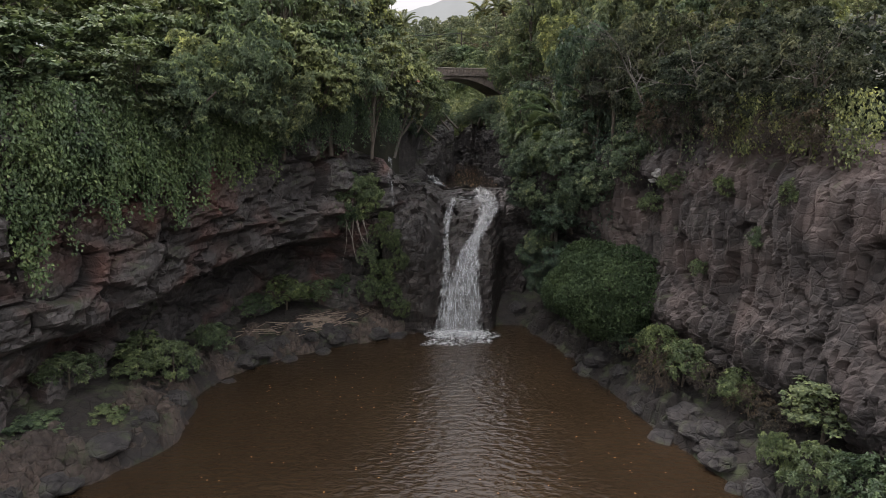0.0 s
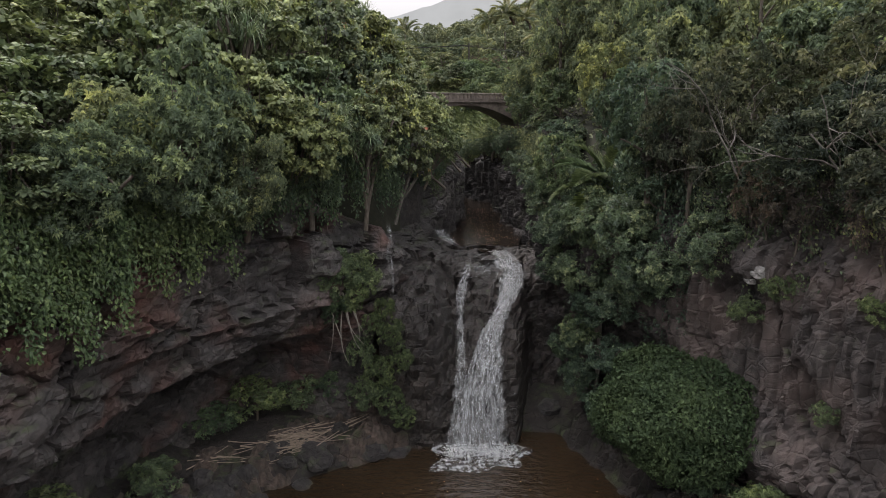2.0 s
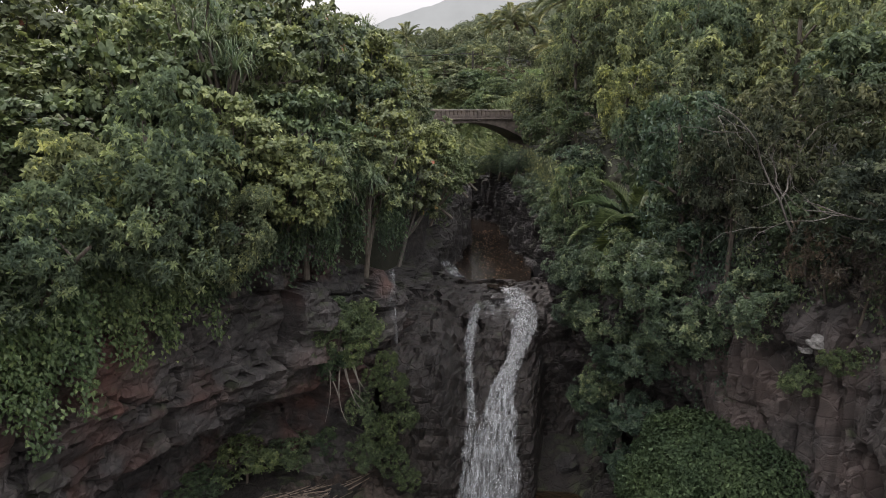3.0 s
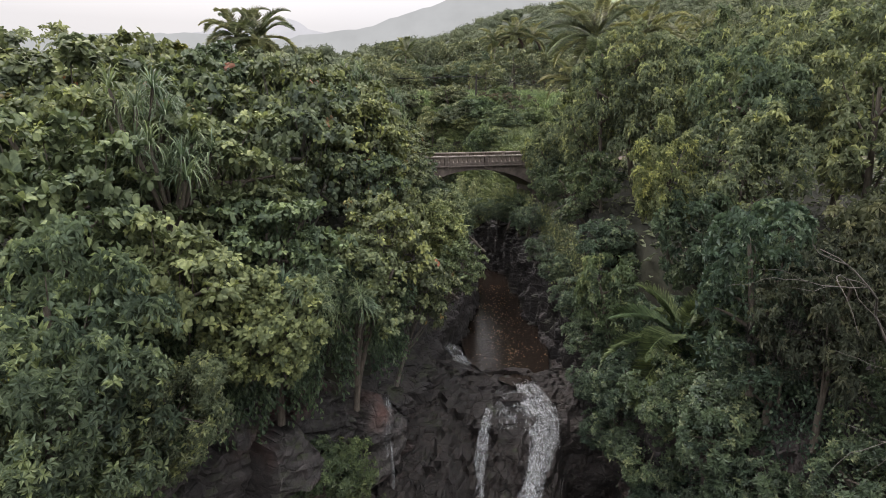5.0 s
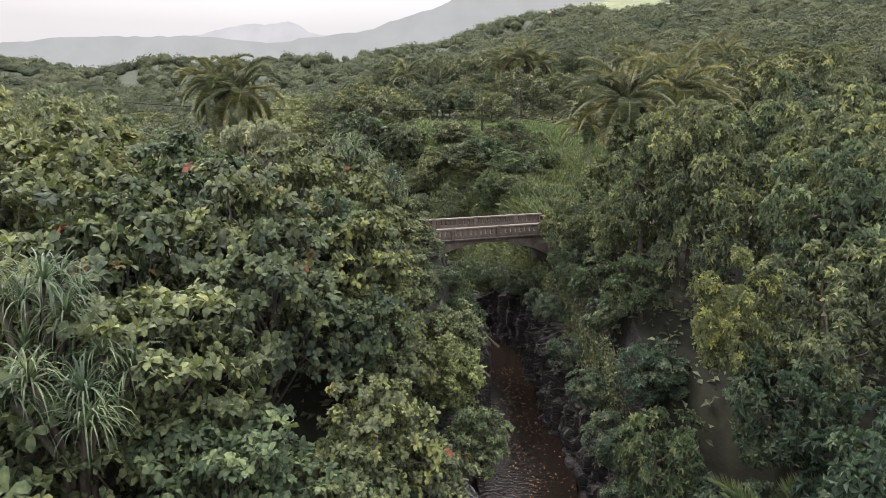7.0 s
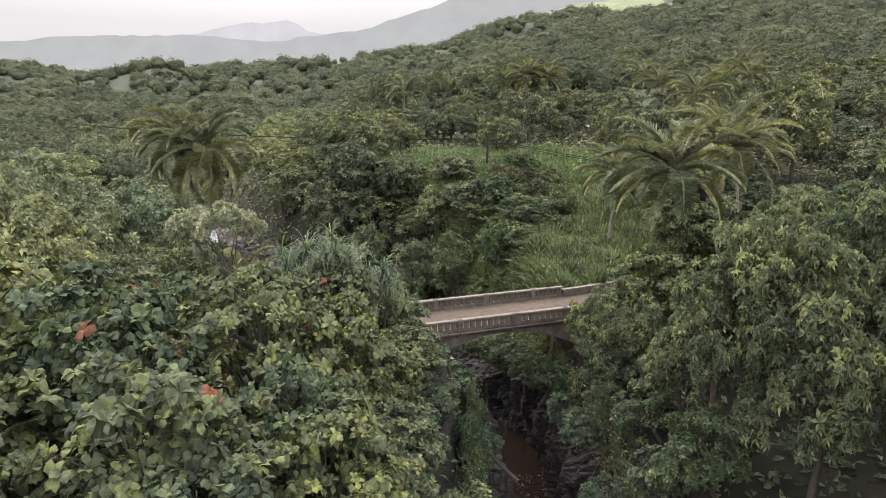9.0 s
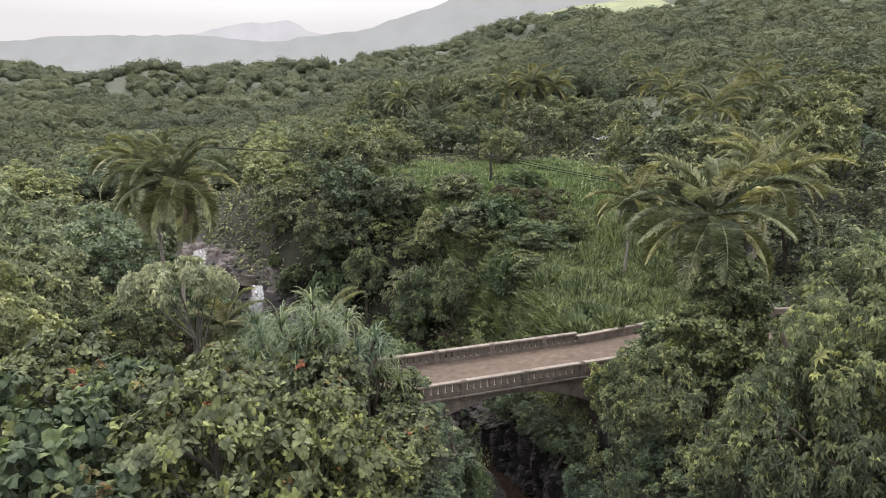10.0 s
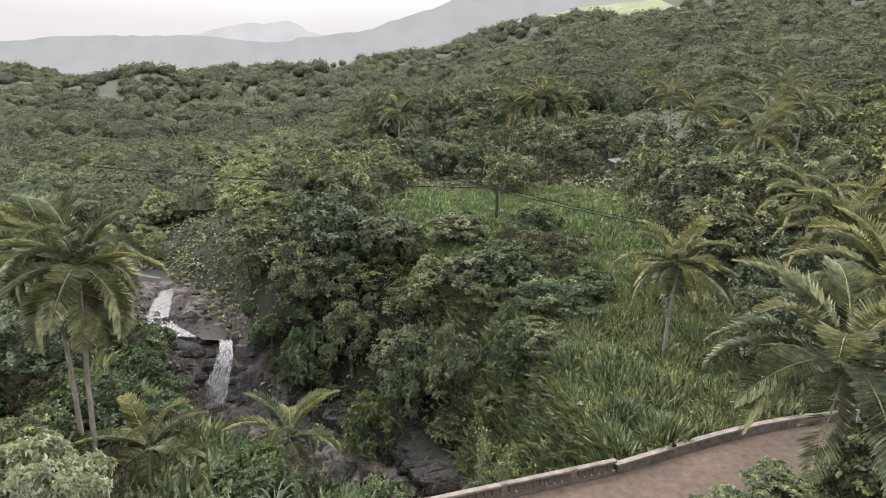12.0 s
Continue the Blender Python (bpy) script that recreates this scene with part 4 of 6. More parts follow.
for dx in (-0.8, 0, 0.8):
    part("insulator", box_bm((dx - 0.05, -0.05, 37.65 - pz), (dx + 0.05, 0.05, 37.85 - pz), 0.02), M_CAP, pole)
for dx in (-0.8, 0.8):
    for (ex, ey, ez) in ((-75, 176, 39.5), (38, 130, 34.0)):
        q = [(PX + dx + (ex - PX) * k, PY + (ey - PY) * k, 37.8 + (ez - 37.8) * k - 2.4 * 4 * k * (1 - k) * 0.4) for k in np.linspace(0, 1, 24)]
        tagged(new("power_line", mesh_of("power_line", *tube(q, [0.04] * 24, 4), M_WIRE)), "thin dark power line above the meadow", "cable", "power lines")

shed = tagged(new("shed"), "small dark shed with a pale iron roof among trees", "shed")
shed.matrix_world = pose(28.6, 182, float(ground_z(np.array([28.6]), np.array([182.0]))[0]), 0, 0, 18) @ Matrix.Scale(0.75, 4)
part("wall", box_bm((-1.9, -1.4, -0.6), (1.9, 1.4, 2.0), 0.03), M_WALL, shed)
bm = bmesh.new()
q = [bm.verts.new(c) for c in ((-2.3, -1.8, 1.9), (2.3, -1.8, 2.1), (2.3, 1.8, 2.8), (-2.3, 1.8, 2.6))]
bm.faces.new(q)
r = bmesh.ops.solidify(bm, geom=bm.faces[:], thickness=0.12)
part("roof", bm, M_ROOF, shed, "pale sloping iron roof")

# ---- plants ----
def height_at(x, y):
    return float(ground_z(np.array([float(x)]), np.array([float(y)]))[0])


ICO = bmesh.new()
bmesh.ops.create_icosphere(ICO, subdivisions=2, radius=1)
ICO_V, ICO_F = np.array([q.co[:] for q in ICO.verts]), np.array([[q.index for q in g.verts] for g in ICO.faces])
ICO.free()

def crown(seed, R, low, high, lobes, per, count, L, W, flat=0.45, upward=0.7, droop=0.2, lift=0.25, fill=220, skirt=-0.2, belly=0.55, lump=(0.24, 0.40), sub=5, reach=(0.62, 1.0)):
    """Leaves of a crown between the heights low and high: lobes, each of some clumps of whorls, with dark gaps between."""
    rng = np.random.default_rng(seed)
    mid, half = (low + high) / 2, (high - low) / 2
    k = np.arange(lobes)
    zz = 1 - (1 - skirt) * (k + 0.5) / lobes + rng.normal(0, 0.06, lobes)
    zz = np.clip(zz, -0.95, 0.98)
    an = k * 2.39996 + rng.normal(0, 0.35, lobes)
    rr = np.sqrt(1 - zz * zz)
    d = np.stack([rr * np.cos(an), rr * np.sin(an), zz], 1)
    out = rng.uniform(*reach, lobes)
    lr = R * rng.uniform(*lump, lobes)
    C = d * (out * R - 0.55 * lr)[:, None] * [1, 1, half / R] + [0, 0, mid]
    s = unit(rng.normal(size=(lobes, sub, 3)) + 0.9 * d[:, None] + [0, 0, 0.35])
    pick = rng.integers(0, sub, (lobes, per))
    s = np.take_along_axis(s, pick[..., None].repeat(3, 2), 1)
    q = unit(rng.normal(size=(lobes, per, 3)) + 0.8 * s + [0, 0, 0.3])
    P = C[:, None] + (s * 0.62 + q * 0.46) * lr[:, None, None] * [1, 1, flat] * rng.uniform(0.88, 1.06, (lobes, per, 1))
    q = unit(q + 0.4 * s)
    ax = unit(q * (1 - upward) + d[:, None] * 0.35 * (1 - upward) + np.array([0, 0, upward]) + 0.25 * rng.normal(size=(lobes, per, 3)))
    v, f = rosettes(rng, P.reshape(-1, 3), ax.reshape(-1, 3), count, L, W, lift, droop, belly)
    inner = unit(rng.normal(size=(fill, 3))) * rng.uniform(0.30, 0.62, (fill, 1)) * [R, R, half] + [0, 0, mid]
    v2, f2 = leaves(inner, rng.normal(size=(fill, 3)), rng.normal(size=(fill, 3)) + [0, 0, 1], np.full(fill, R * 0.085), np.full(fill, R * 0.06))
    return joined([(v, f), (v2, f2)]), C


def trunk_of(seed, top, limbs, r0, lean=0.15, fork=2):
    rng = np.random.default_rng(seed)
    bend = rng.normal(0, lean, 2) * top
    k = np.linspace(0, 1, 8)
    stem = np.stack([bend[0] * k**1.6, bend[1] * k**1.6, -0.8 + (top + 0.8) * k], 1)
    pieces = [tube(stem, r0 * (1.25 - 0.8 * k), 8)]
    for c in limbs:
        i = rng.integers(fork, 7)
        a = stem[i]
        m = (a + c) / 2 + rng.normal(0, 0.25, 3) + [0, 0, -0.3]
        t = np.linspace(0, 1, 6)[:, None]
        pieces.append(tube((1 - t) ** 2 * a + 2 * t * (1 - t) * m + t * t * c, r0 * np.linspace(0.45, 0.1, 6), 5))
    return joined(pieces)


# firm places on the rims, for trees that lean out over the rock
ax, ay = [q.ravel() for q in np.meshgrid(np.arange(-40, 36, 0.8), np.arange(14, 100, 0.8))]
az = ground_z(ax, ay)
cap_l = inside(ax, ay, LEFT + [(-6, 67), (-11, 63), (-18, 58), (-24, 50), (-28, 42), (-31, 34), (-40, 12)])
cap_r = inside(ax, ay, RIGHT + [(36, 10), (29, 26), (25, 38), (23, 44), (21, 51), (17.5, 57), (14, 62), (11, 67), (9, 72)])
az = np.where(cap_l, 18.0 - 2.0 * smooth(52, 60, ay) - 3.4 * smooth(59, 65, ay), az)
az = np.where(cap_r, 18.4 - 5.0 * smooth(52, 66, ay), az)


def anchor(x, y, z):
    """The firm place nearest to a tree's foot."""
    far = (ax - x) ** 2 + (ay - y) ** 2 + 0.35 * (az - z) ** 2 + np.where(az < 12.5, 900, 0)
    i = int(np.argmin(far))
    return float(ax[i]), float(ay[i]), float(az[i]) - 0.3


class Plant:
    """A kind of plant: some builds of it, each a trunk and a crown, that are set out at many places."""

    def __init__(self, name, label, category, group, R, H, builds):
        self.name, self.label, self.category, self.group, self.R, self.H = name, label, category, group, R, H
        self.builds, self.count = builds, 0

    def put(self, x, y, top, r, label="", turn=None, cling=False):
        g, rx, ry = height_at(x, y), x, y
        if cling:
            d = [line_near(np.array([x]), np.array([y]), q) for q in (LEFT, RIGHT, GORGE_L, GORGE_R)]
            d, v = min(d, key=lambda q: q[0][0])
            rx, ry, g = v[0, 0] + (v[0, 0] - x) * 0.3, v[0, 1] + (v[0, 1] - y) * 0.3 + 0.5, top - 0.8 * self.H * r / self.R
        elif top - g > 1.7 * self.H * r / self.R:
            rx, ry, g = anchor(x, y, top - self.H * r / self.R)
        g = min(g, top - 0.9 * math.hypot(x - rx, y - ry))
        parts = self.builds[self.count % len(self.builds)]
        self.count += 1
        sx = r / self.R
        up = Vector((x - rx, y - ry, top - g))
        sz = min(max(up.length / self.H, 0.62 * sx), 1.6 * sx)
        foot = Vector((x, y, top)) - up.normalized() * self.H * sz
        tilt = Vector((0, 0, 1)).rotation_difference(up).to_matrix().to_4x4()
        root = new(self.name)
        turn = (self.count * 137.5) % 360 if turn is None else turn
        root.matrix_world = Matrix.Translation(foot) @ tilt @ Matrix.Rotation(radians(turn), 4, "Z") @ Matrix.Diagonal((sx, sx, sz, 1))
        for n, me in parts:
            child(n, me, root)
        return tagged(root, label or self.label, self.category, self.group)


def tree_kind(name, label, group, mat, R, H, low, seeds, bark=None, limbs=7, r0=0.2, category="tree", fork=2, **kw):
    builds = []
    for sd in seeds:
        (v, f), C = crown(sd, R, low, H, **kw)
        builds.append([("trunk", mesh_of("trunk", *trunk_of(sd, H * 0.72, C[::max(1, len(C) // limbs)], r0, fork=fork), bark or M_BARK, True)),
                       ("crown", mesh_of("crown", v, f, mat))])
    return Plant(name, label, category, group, R, H, builds)


ALMOND = tree_kind("almond_tree", "broad-leaved tropical almond tree with tiered green crown", "almond trees", M_ALMOND, 4, 9, 1.2, (1, 2, 3), limbs=14,
                   lobes=52, per=19, count=7, L=0.36, W=0.24, belly=0.68, flat=0.10, lump=(0.22, 0.42), sub=5, upward=0.95, lift=0.16, fill=420, skirt=-0.55)
DULL = tree_kind("almond_tree", "dull green almond tree with yellowing and reddish leaves", "almond trees", M_DULL, 4, 9, 1.2, (4, 5), bark=M_TWIG, limbs=22,
                 lobes=50, per=15, count=7, L=0.40, W=0.27, belly=0.68, flat=0.14, lump=(0.20, 0.34), sub=5, upward=0.82, lift=0.22, fill=380, skirt=-0.55)
MANGO = tree_kind("mango_tree", "dense mango tree with drooping narrow leaves", "mango trees", M_MANGO, 4, 9, 0.8, (11, 12, 13),
                  lobes=24, per=44, count=7, L=0.34, W=0.135, flat=0.62, upward=0.62, droop=0.35, lift=0.12, lump=(0.24, 0.42), sub=7, reach=(0.52, 1.0), fill=300, skirt=-0.8)
OLIVE = tree_kind("thicket_tree", "dull olive-green tree thick with dry twigs", "thicket trees", M_OLIVE, 4, 9, 0.8, (14, 15),
                  lobes=30, per=30, count=6, L=0.34, W=0.15, flat=0.7, upward=0.55, droop=0.4, lift=0.05, lump=(0.22, 0.40), sub=6, fill=420, skirt=-0.75)
GLOSSY = tree_kind("rose_apple_tree", "dark glossy-leaved tree clinging to the gorge side", "glossy trees", M_GLOSS, 3, 6, 0.4, (21, 22),
                   lobes=24, per=24, count=7, L=0.34, W=0.17, flat=0.6, upward=0.6, droop=0.25, fill=360, skirt=-0.8)
BUSH = tree_kind("bush", "green leafy bush on the rocky bank", "bushes", M_BUSH, 1.6, 2.4, 0.1, (31, 32, 33), limbs=4, r0=0.07, category="bush",
                 lobes=24, per=18, count=6, L=0.20, W=0.10, flat=0.8, upward=0.5, droop=0.2, fill=90, skirt=-0.5)


def dome_builds():
    """A smooth, close dome of tiny leaves on a short forked trunk."""
    rng = np.random.default_rng(41)
    n = 26000
    q = unit(rng.normal(size=(n, 3)) + [0, 0, 0.35])
    lump = fbm(q * 2.4, 3, 43)[:, None]
    P = q * [5, 5, 3.3] * (0.93 + 0.20 * lump) * rng.uniform(0.93, 1.02, (n, 1)) + [0, 0, 4.0]
    way = np.cross(q, rng.normal(size=(n, 3))) + 0.3 * q + 0.5 * rng.normal(size=(n, 3))
    v, f = leaves(P, way, q + [0, 0, 0.6] + 0.6 * rng.normal(size=(n, 3)), rng.uniform(0.16, 0.30, n), rng.uniform(0.11, 0.19, n))
    m = 3000
    C = unit(rng.normal(size=(m, 3))) * rng.uniform(0.5, 0.85, (m, 1)) * [5, 5, 3.3] + [0, 0, 4.0]
    v2, f2 = leaves(C, rng.normal(size=(m, 3)), rng.normal(size=(m, 3)) + [0, 0, 1], np.full(m, 0.5), np.full(m, 0.4))
    limbs = unit(rng.normal(size=(8, 3))) * [3.5, 3.5, 2.0] + [0, 0, 4.0]
    return [[("trunk", mesh_of("trunk", *trunk_of(41, 4.5, limbs, 0.22), M_BARK, True)), ("crown", mesh_of("crown", *joined([(v, f), (v2, f2)]), M_DENSE))]]


DENSE = Plant("dense_bush", "dense round-crowned tree with tiny dark leaves beside the fall", "tree", "dense bushes", 5, 7.3, dome_builds())
DRYBUSH = tree_kind("dry_bush", "brownish half-dry thicket hanging over the rock", "dry bushes", M_DRY, 2.0, 3.0, 0.1, (51, 52), limbs=6, r0=0.06, category="bush",
                    lobes=22, per=11, count=5, L=0.22, W=0.07, flat=0.9, upward=0.3, droop=0.4, fill=60, skirt=-0.6)
PALE = tree_kind("pale_leaved_tree", "small tree with pale silvery leaf clusters and grey trunk", "pale trees", M_PALE, 3.0, 7.5, 5.6, (61,), bark=M_TWIG, limbs=6, r0=0.17, fork=5,
                 lobes=26, per=58, count=7, L=0.23, W=0.10, flat=0.38, upward=0.6, droop=0.4, fill=20, skirt=0.05, reach=(0.75, 1.0))
HILL = tree_kind("forest_tree", "rounded green forest tree on the hillside", "hillside trees", M_WOODS, 4, 8, 0.5, (71, 72, 73), limbs=2, r0=0.2,
                 lobes=24, per=20, count=5, L=0.50, W=0.27, flat=0.55, upward=0.6, fill=130, skirt=-0.8, lump=(0.26, 0.42))
# HILL's shape in the leaf colour that is paled for haze
LIGHT = tree_kind("pale_leaved_tree", "light green tree on the valley slope, its leaves paled for haze", "hillside trees", M_HAZED_LEAF, 4, 8, 0.5, (74, 75), limbs=2, r0=0.2,
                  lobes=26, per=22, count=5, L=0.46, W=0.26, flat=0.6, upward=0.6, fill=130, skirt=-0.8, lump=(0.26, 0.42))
SHRUB = tree_kind("bush", "leafy green bush on the valley slope", "valley bushes", M_BUSH, 1.8, 2.6, 0.0, (81, 82, 83), limbs=3, r0=0.07, category="bush",
                  lobes=22, per=10, count=5, L=0.34, W=0.18, flat=0.8, upward=0.5, droop=0.25, fill=60, skirt=-0.7)


def strap_tuft(seed, n, length, width):
    """A head of long arching strap leaves."""
    rng = np.random.default_rng(seed)
    V, F, at = [], [], 0
    for i in range(n):
        a, e = rng.uniform(0, 2 * math.pi), rng.uniform(0.25, 1.35)
        L = length * rng.uniform(0.7, 1.15)
        k = np.linspace(0, 1, 6)
        el = e - 1.9 * k**1.5 * rng.uniform(0.6, 1.1)
        step = L / 5
        rad = np.r_[0, np.cumsum(np.cos(el[1:]) * step)]
        zz = np.r_[0, np.cumsum(np.sin(el[1:]) * step)]
        side = np.array([-math.sin(a), math.cos(a), 0])
        c = np.stack([rad * math.cos(a), rad * math.sin(a), zz], 1)
        w = width * (1 - 0.85 * k**2)
        V += [c - side * w[:, None] / 2, c + side * w[:, None] / 2]
        q = np.arange(5)
        F.append(np.stack([at + q, at + q + 1, at + 6 + q + 1, at + 6 + q], 1))
        at += 12
    return np.vstack(V), np.vstack(F)


def pandanus_builds():
    out = []
    for sd in (5, 6):
        rng = np.random.default_rng(sd)
        pieces, stems = [], []
        for h in range(15):
            q = rng.normal(0, 1.05, 3) * [1, 1, 0.45] + [0, 0, 3.8]
            v, f = strap_tuft(sd * 10 + h, 48, 1.35, 0.062)
            pieces.append((v + q, f))
            stems.append(tube([(0, 0, -0.5), (q[0] * 0.3, q[1] * 0.3, q[2] * 0.6), tuple(q)], [0.14, 0.10, 0.08], 6))
        out.append([("stem", mesh_of("stem", *q, M_BARK, True)) for q in stems] + [("leaf_head", mesh_of("leaf_head", *q, M_STRAP)) for q in pieces])
    return out


PANDANUS = Plant("pandanus", "pandanus clump with long grey-green strap leaves", "tree", "pandanus", 2.2, 4.8, pandanus_builds())


def frond(seed, L=5.3, dry=False, mat=None, arch=1.25):
    """One palm frond along +x, arching down, with drooping leaflets on both sides."""
    rng = np.random.default_rng(seed)
    k = np.linspace(0, 1, 12)
    el = 0.12 - arch * k**1.5
    step = L / 11
    px = np.r_[0, np.cumsum(np.cos(el[1:]) * step)]
    pz = np.r_[0, np.cumsum(np.sin(el[1:]) * step)]
    c = np.stack([px, 0.12 * k * rng.normal(), pz], 1)
    rib = tube(c, 0.045 * (1.15 - k), 4)
    rib = (rib[0], np.vstack([rib[1][:, [0, 1, 2]], rib[1][:, [0, 2, 3]]]))
    n = 84
    t = np.linspace(0.10, 0.99, n)
    base = np.stack([np.interp(t, k, c[:, j]) for j in range(3)], 1)
    tang = unit(np.stack([np.interp(t, k, np.gradient(c[:, j])) for j in range(3)], 1))
    V, F = [rib[0]], [rib[1]]
    at = len(rib[0])
    for s in (-1, 1):
        way = unit(tang * 0.5 + np.array([0, s, 0]) * 0.9 + np.array([0, 0, -0.18]) + 0.07 * rng.normal(size=(n, 3)))
        ln = 1.02 * np.sin(np.clip(t * 1.02, 0, 1) * math.pi * 0.93 + 0.12) ** 0.6 * rng.uniform(0.8, 1.1, n)
        v, f = leaves(base, way, np.cross(way, tang) * s + [0, 0, 0.5], ln, np.full(n, 0.036), fold=0.05, droop=0.34)
        V.append(v)
        F.append(f + at)
        at += len(v)
    return mesh_of("frond", np.vstack(V), np.vstack(F), M_FROND_DRY if dry else mat or M_FROND)


FRONDS = [frond(200 + i) for i in range(3)]
FRONDS_HANGING = [frond(220 + i, 5.1, arch=1.6) for i in range(3)]
FRONDS_YOUNG = [frond(205 + i, 4.6, mat=M_FROND_YOUNG_SHADED) for i in range(2)]
FROND_OLD = frond(210, 3.4, True)
COCONUT = plain_mat("coconut", (0.10, 0.11, 0.03), (0.22, 0.17, 0.06), 6, 0.5)
bm = bmesh.new()
bmesh.ops.create_icosphere(bm, subdivisions=1, radius=0.14)
for v in bm.verts:
    v.co.z *= 1.25
NUT = bpy.data.meshes.new("coconut")
bm.to_mesh(NUT)
bm.free()
NUT.materials.append(COCONUT)


def coconut_palm(x, y, crown_z, size=1.0, seed=0, fronds=20, nuts=True, lean=(0, 0), label="", young=False, hanging=False):
    rng = np.random.default_rng(seed + 300)
    g = height_at(x - lean[0], y - lean[1])
    h = max(crown_z - g, 0.6)
    root = new("coconut_palm")
    root.location = (x - lean[0], y - lean[1], g)
    k = np.linspace(0, 1, 14)
    stem = np.stack([lean[0] * k**1.7, lean[1] * k**1.7, -0.4 + (h + 0.4) * k], 1)
    rad = 0.15 * (1.15 - 0.45 * k) + 0.16 * np.exp(-k * 14) + 0.006 * (np.arange(14) % 2)
    child("trunk", mesh_of("trunk", *tube(stem, rad, 8), M_BARE, True), root, "slender grey ringed trunk")
    for i in range(fronds):
        a = i * 137.5 + rng.uniform(-14, 14)
        tier = i / fronds
        up = (72 - 138 * tier if hanging else 74 - 108 * tier) + rng.uniform(-8, 8)
        old = tier > 0.95 and fronds > 14
        f = child("frond", FRONDS_YOUNG[i % 2] if young else FROND_OLD if old else (FRONDS_HANGING if hanging else FRONDS)[i % 3], root)
        f.matrix_basis = Matrix.Translation((lean[0], lean[1], h)) @ Matrix.Rotation(radians(a), 4, "Z") @ Matrix.Rotation(radians(-up), 4, "Y") @ Matrix.Rotation(radians(rng.uniform(-18, 18)), 4, "X") @ Matrix.Scale(size * rng.uniform(0.88, 1.08), 4)
    for i in range(6 if nuts else 0):
        c = child("coconut", NUT, root)
        a = rng.uniform(0, 6.28)
        c.location = (lean[0] + 0.28 * math.cos(a), lean[1] + 0.28 * math.sin(a), h - 0.3 - 0.2 * rng.random())
    return tagged(root, label or "tall coconut palm with arching green fronds", "palm", "coconut palms")

# ---- planting: the wooded rims of the pool and gorge ----
for q in ((-11.3, 50.2, 28.6, 3.1), (-9.3, 55, 29.4, 3.2), (-6.4, 57.2, 26.6, 2.6), (-17.2, 52.5, 33, 4.2), (-12.6, 57.4, 33.4, 3.8), (-9.8, 62.4, 33.8, 3.6),
          (-7.2, 68.4, 33.2, 3.1), (-5.4, 71.5, 30, 2.4), (-12, 67, 36, 3.8), (-8.4, 70.6, 34, 3), (-16.5, 72.4, 37.1, 4.2), (-11.3, 75, 36.6, 3.6), (-8, 77, 34.4, 2.9),
          (-6.4, 79.5, 31.5, 2.4), (-22, 62, 36.2, 5), (-24, 74, 38, 5), (-30, 60, 37, 5.5), (-32, 72, 38, 5.5), (-22, 46, 29, 4.5), (-25, 52, 32.5, 5), (-30, 45, 32, 5.5),
          (-38, 55, 35, 6), (-40, 70, 37.5, 6), (-19.2, 40.5, 25.8, 3.2), (-25, 38, 27, 4.5), (-31, 34, 28, 5), (-8.1, 50.6, 26, 2.5), (-5, 59.5, 28, 2.4), (-28, 28, 26, 5),
          (-16, 62, 35.5, 4), (-18, 57, 34, 4), (-20, 67, 36.8, 4.2), (-5.6, 65, 29.5, 2.2), (-5.4, 83.5, 30.4, 2.4), (-6, 88, 30.8, 2.4), (-5.2, 75, 30, 2.2), (-2.8, 61.6, 25, 2.3), (-3.6, 66.4, 27.2, 2.3)):
    (DULL if q[1] > 59 else ALMOND).put(*q)
for q in ((-12.6, 46.2, 28.4, 3.4), (-12.2, 43.4, 25.8, 3.2), (-15.6, 40.6, 24.6, 2.6), (-9.6, 46.8, 23.6, 2.2), (-17, 45.5, 26.5, 3), (-24, 96, 33.5, 3.6)):
    MANGO.put(*q, label="fine-leaved light green tree on the cliff's rim")
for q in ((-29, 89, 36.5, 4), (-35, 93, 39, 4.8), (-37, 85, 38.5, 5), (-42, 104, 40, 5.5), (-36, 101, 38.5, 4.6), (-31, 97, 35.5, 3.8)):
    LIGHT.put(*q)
for q in ((10.2, 64.8, 31, 2.6),
          (15.6, 64.8, 32.6, 3.6), (17.6, 67.8, 37, 3.8), (13.4, 73.4, 36.6, 3.5), (10.3, 76.8, 36.8, 2.8), (12.8, 77, 39, 3.3), (22, 77, 41.2, 4.6), (20, 71, 38.6, 4), (10.4, 80.4, 33.6, 2.8),
          (9.0, 86.4, 32.2, 2.6), (7.6, 89.4, 30.8, 2.3), (6.6, 88, 29.4, 2.1), (6.0, 86.2, 26.4, 1.8), (7.0, 91.6, 29.4, 2.0), (25, 58, 34, 5), (24, 66, 37, 5), (27, 74, 40, 5.5), (30, 60, 37, 6), (16, 84, 38, 4), (20, 89, 38.5, 4), (26, 92, 38.5, 5), (34, 84, 41, 6), (36, 70, 41, 6), (34, 96, 38, 4.5), (21, 82, 40, 4)):
    MANGO.put(*q)
for q in ((12.6, 88.4, 38.0, 2.0), (14.4, 90.2, 36.6, 2.2), (8.6, 93.6, 28.6, 2.1), (11.8, 95.0, 30, 2.5), (14.8, 97.0, 30.4, 2.3), (11.4, 87.8, 35.2, 2.8), (11.2, 92, 32.4, 2.3), (-0.4, 67.4, 25.4, 1.9), (-0.9, 72.2, 26.4, 1.9), (0.0, 64.4, 24.2, 1.6)):
    ALMOND.put(*q, label="broad-leaved tree leaning over the gorge")
MANGO.put(16.2, 94.2, 33.0, 2.4)
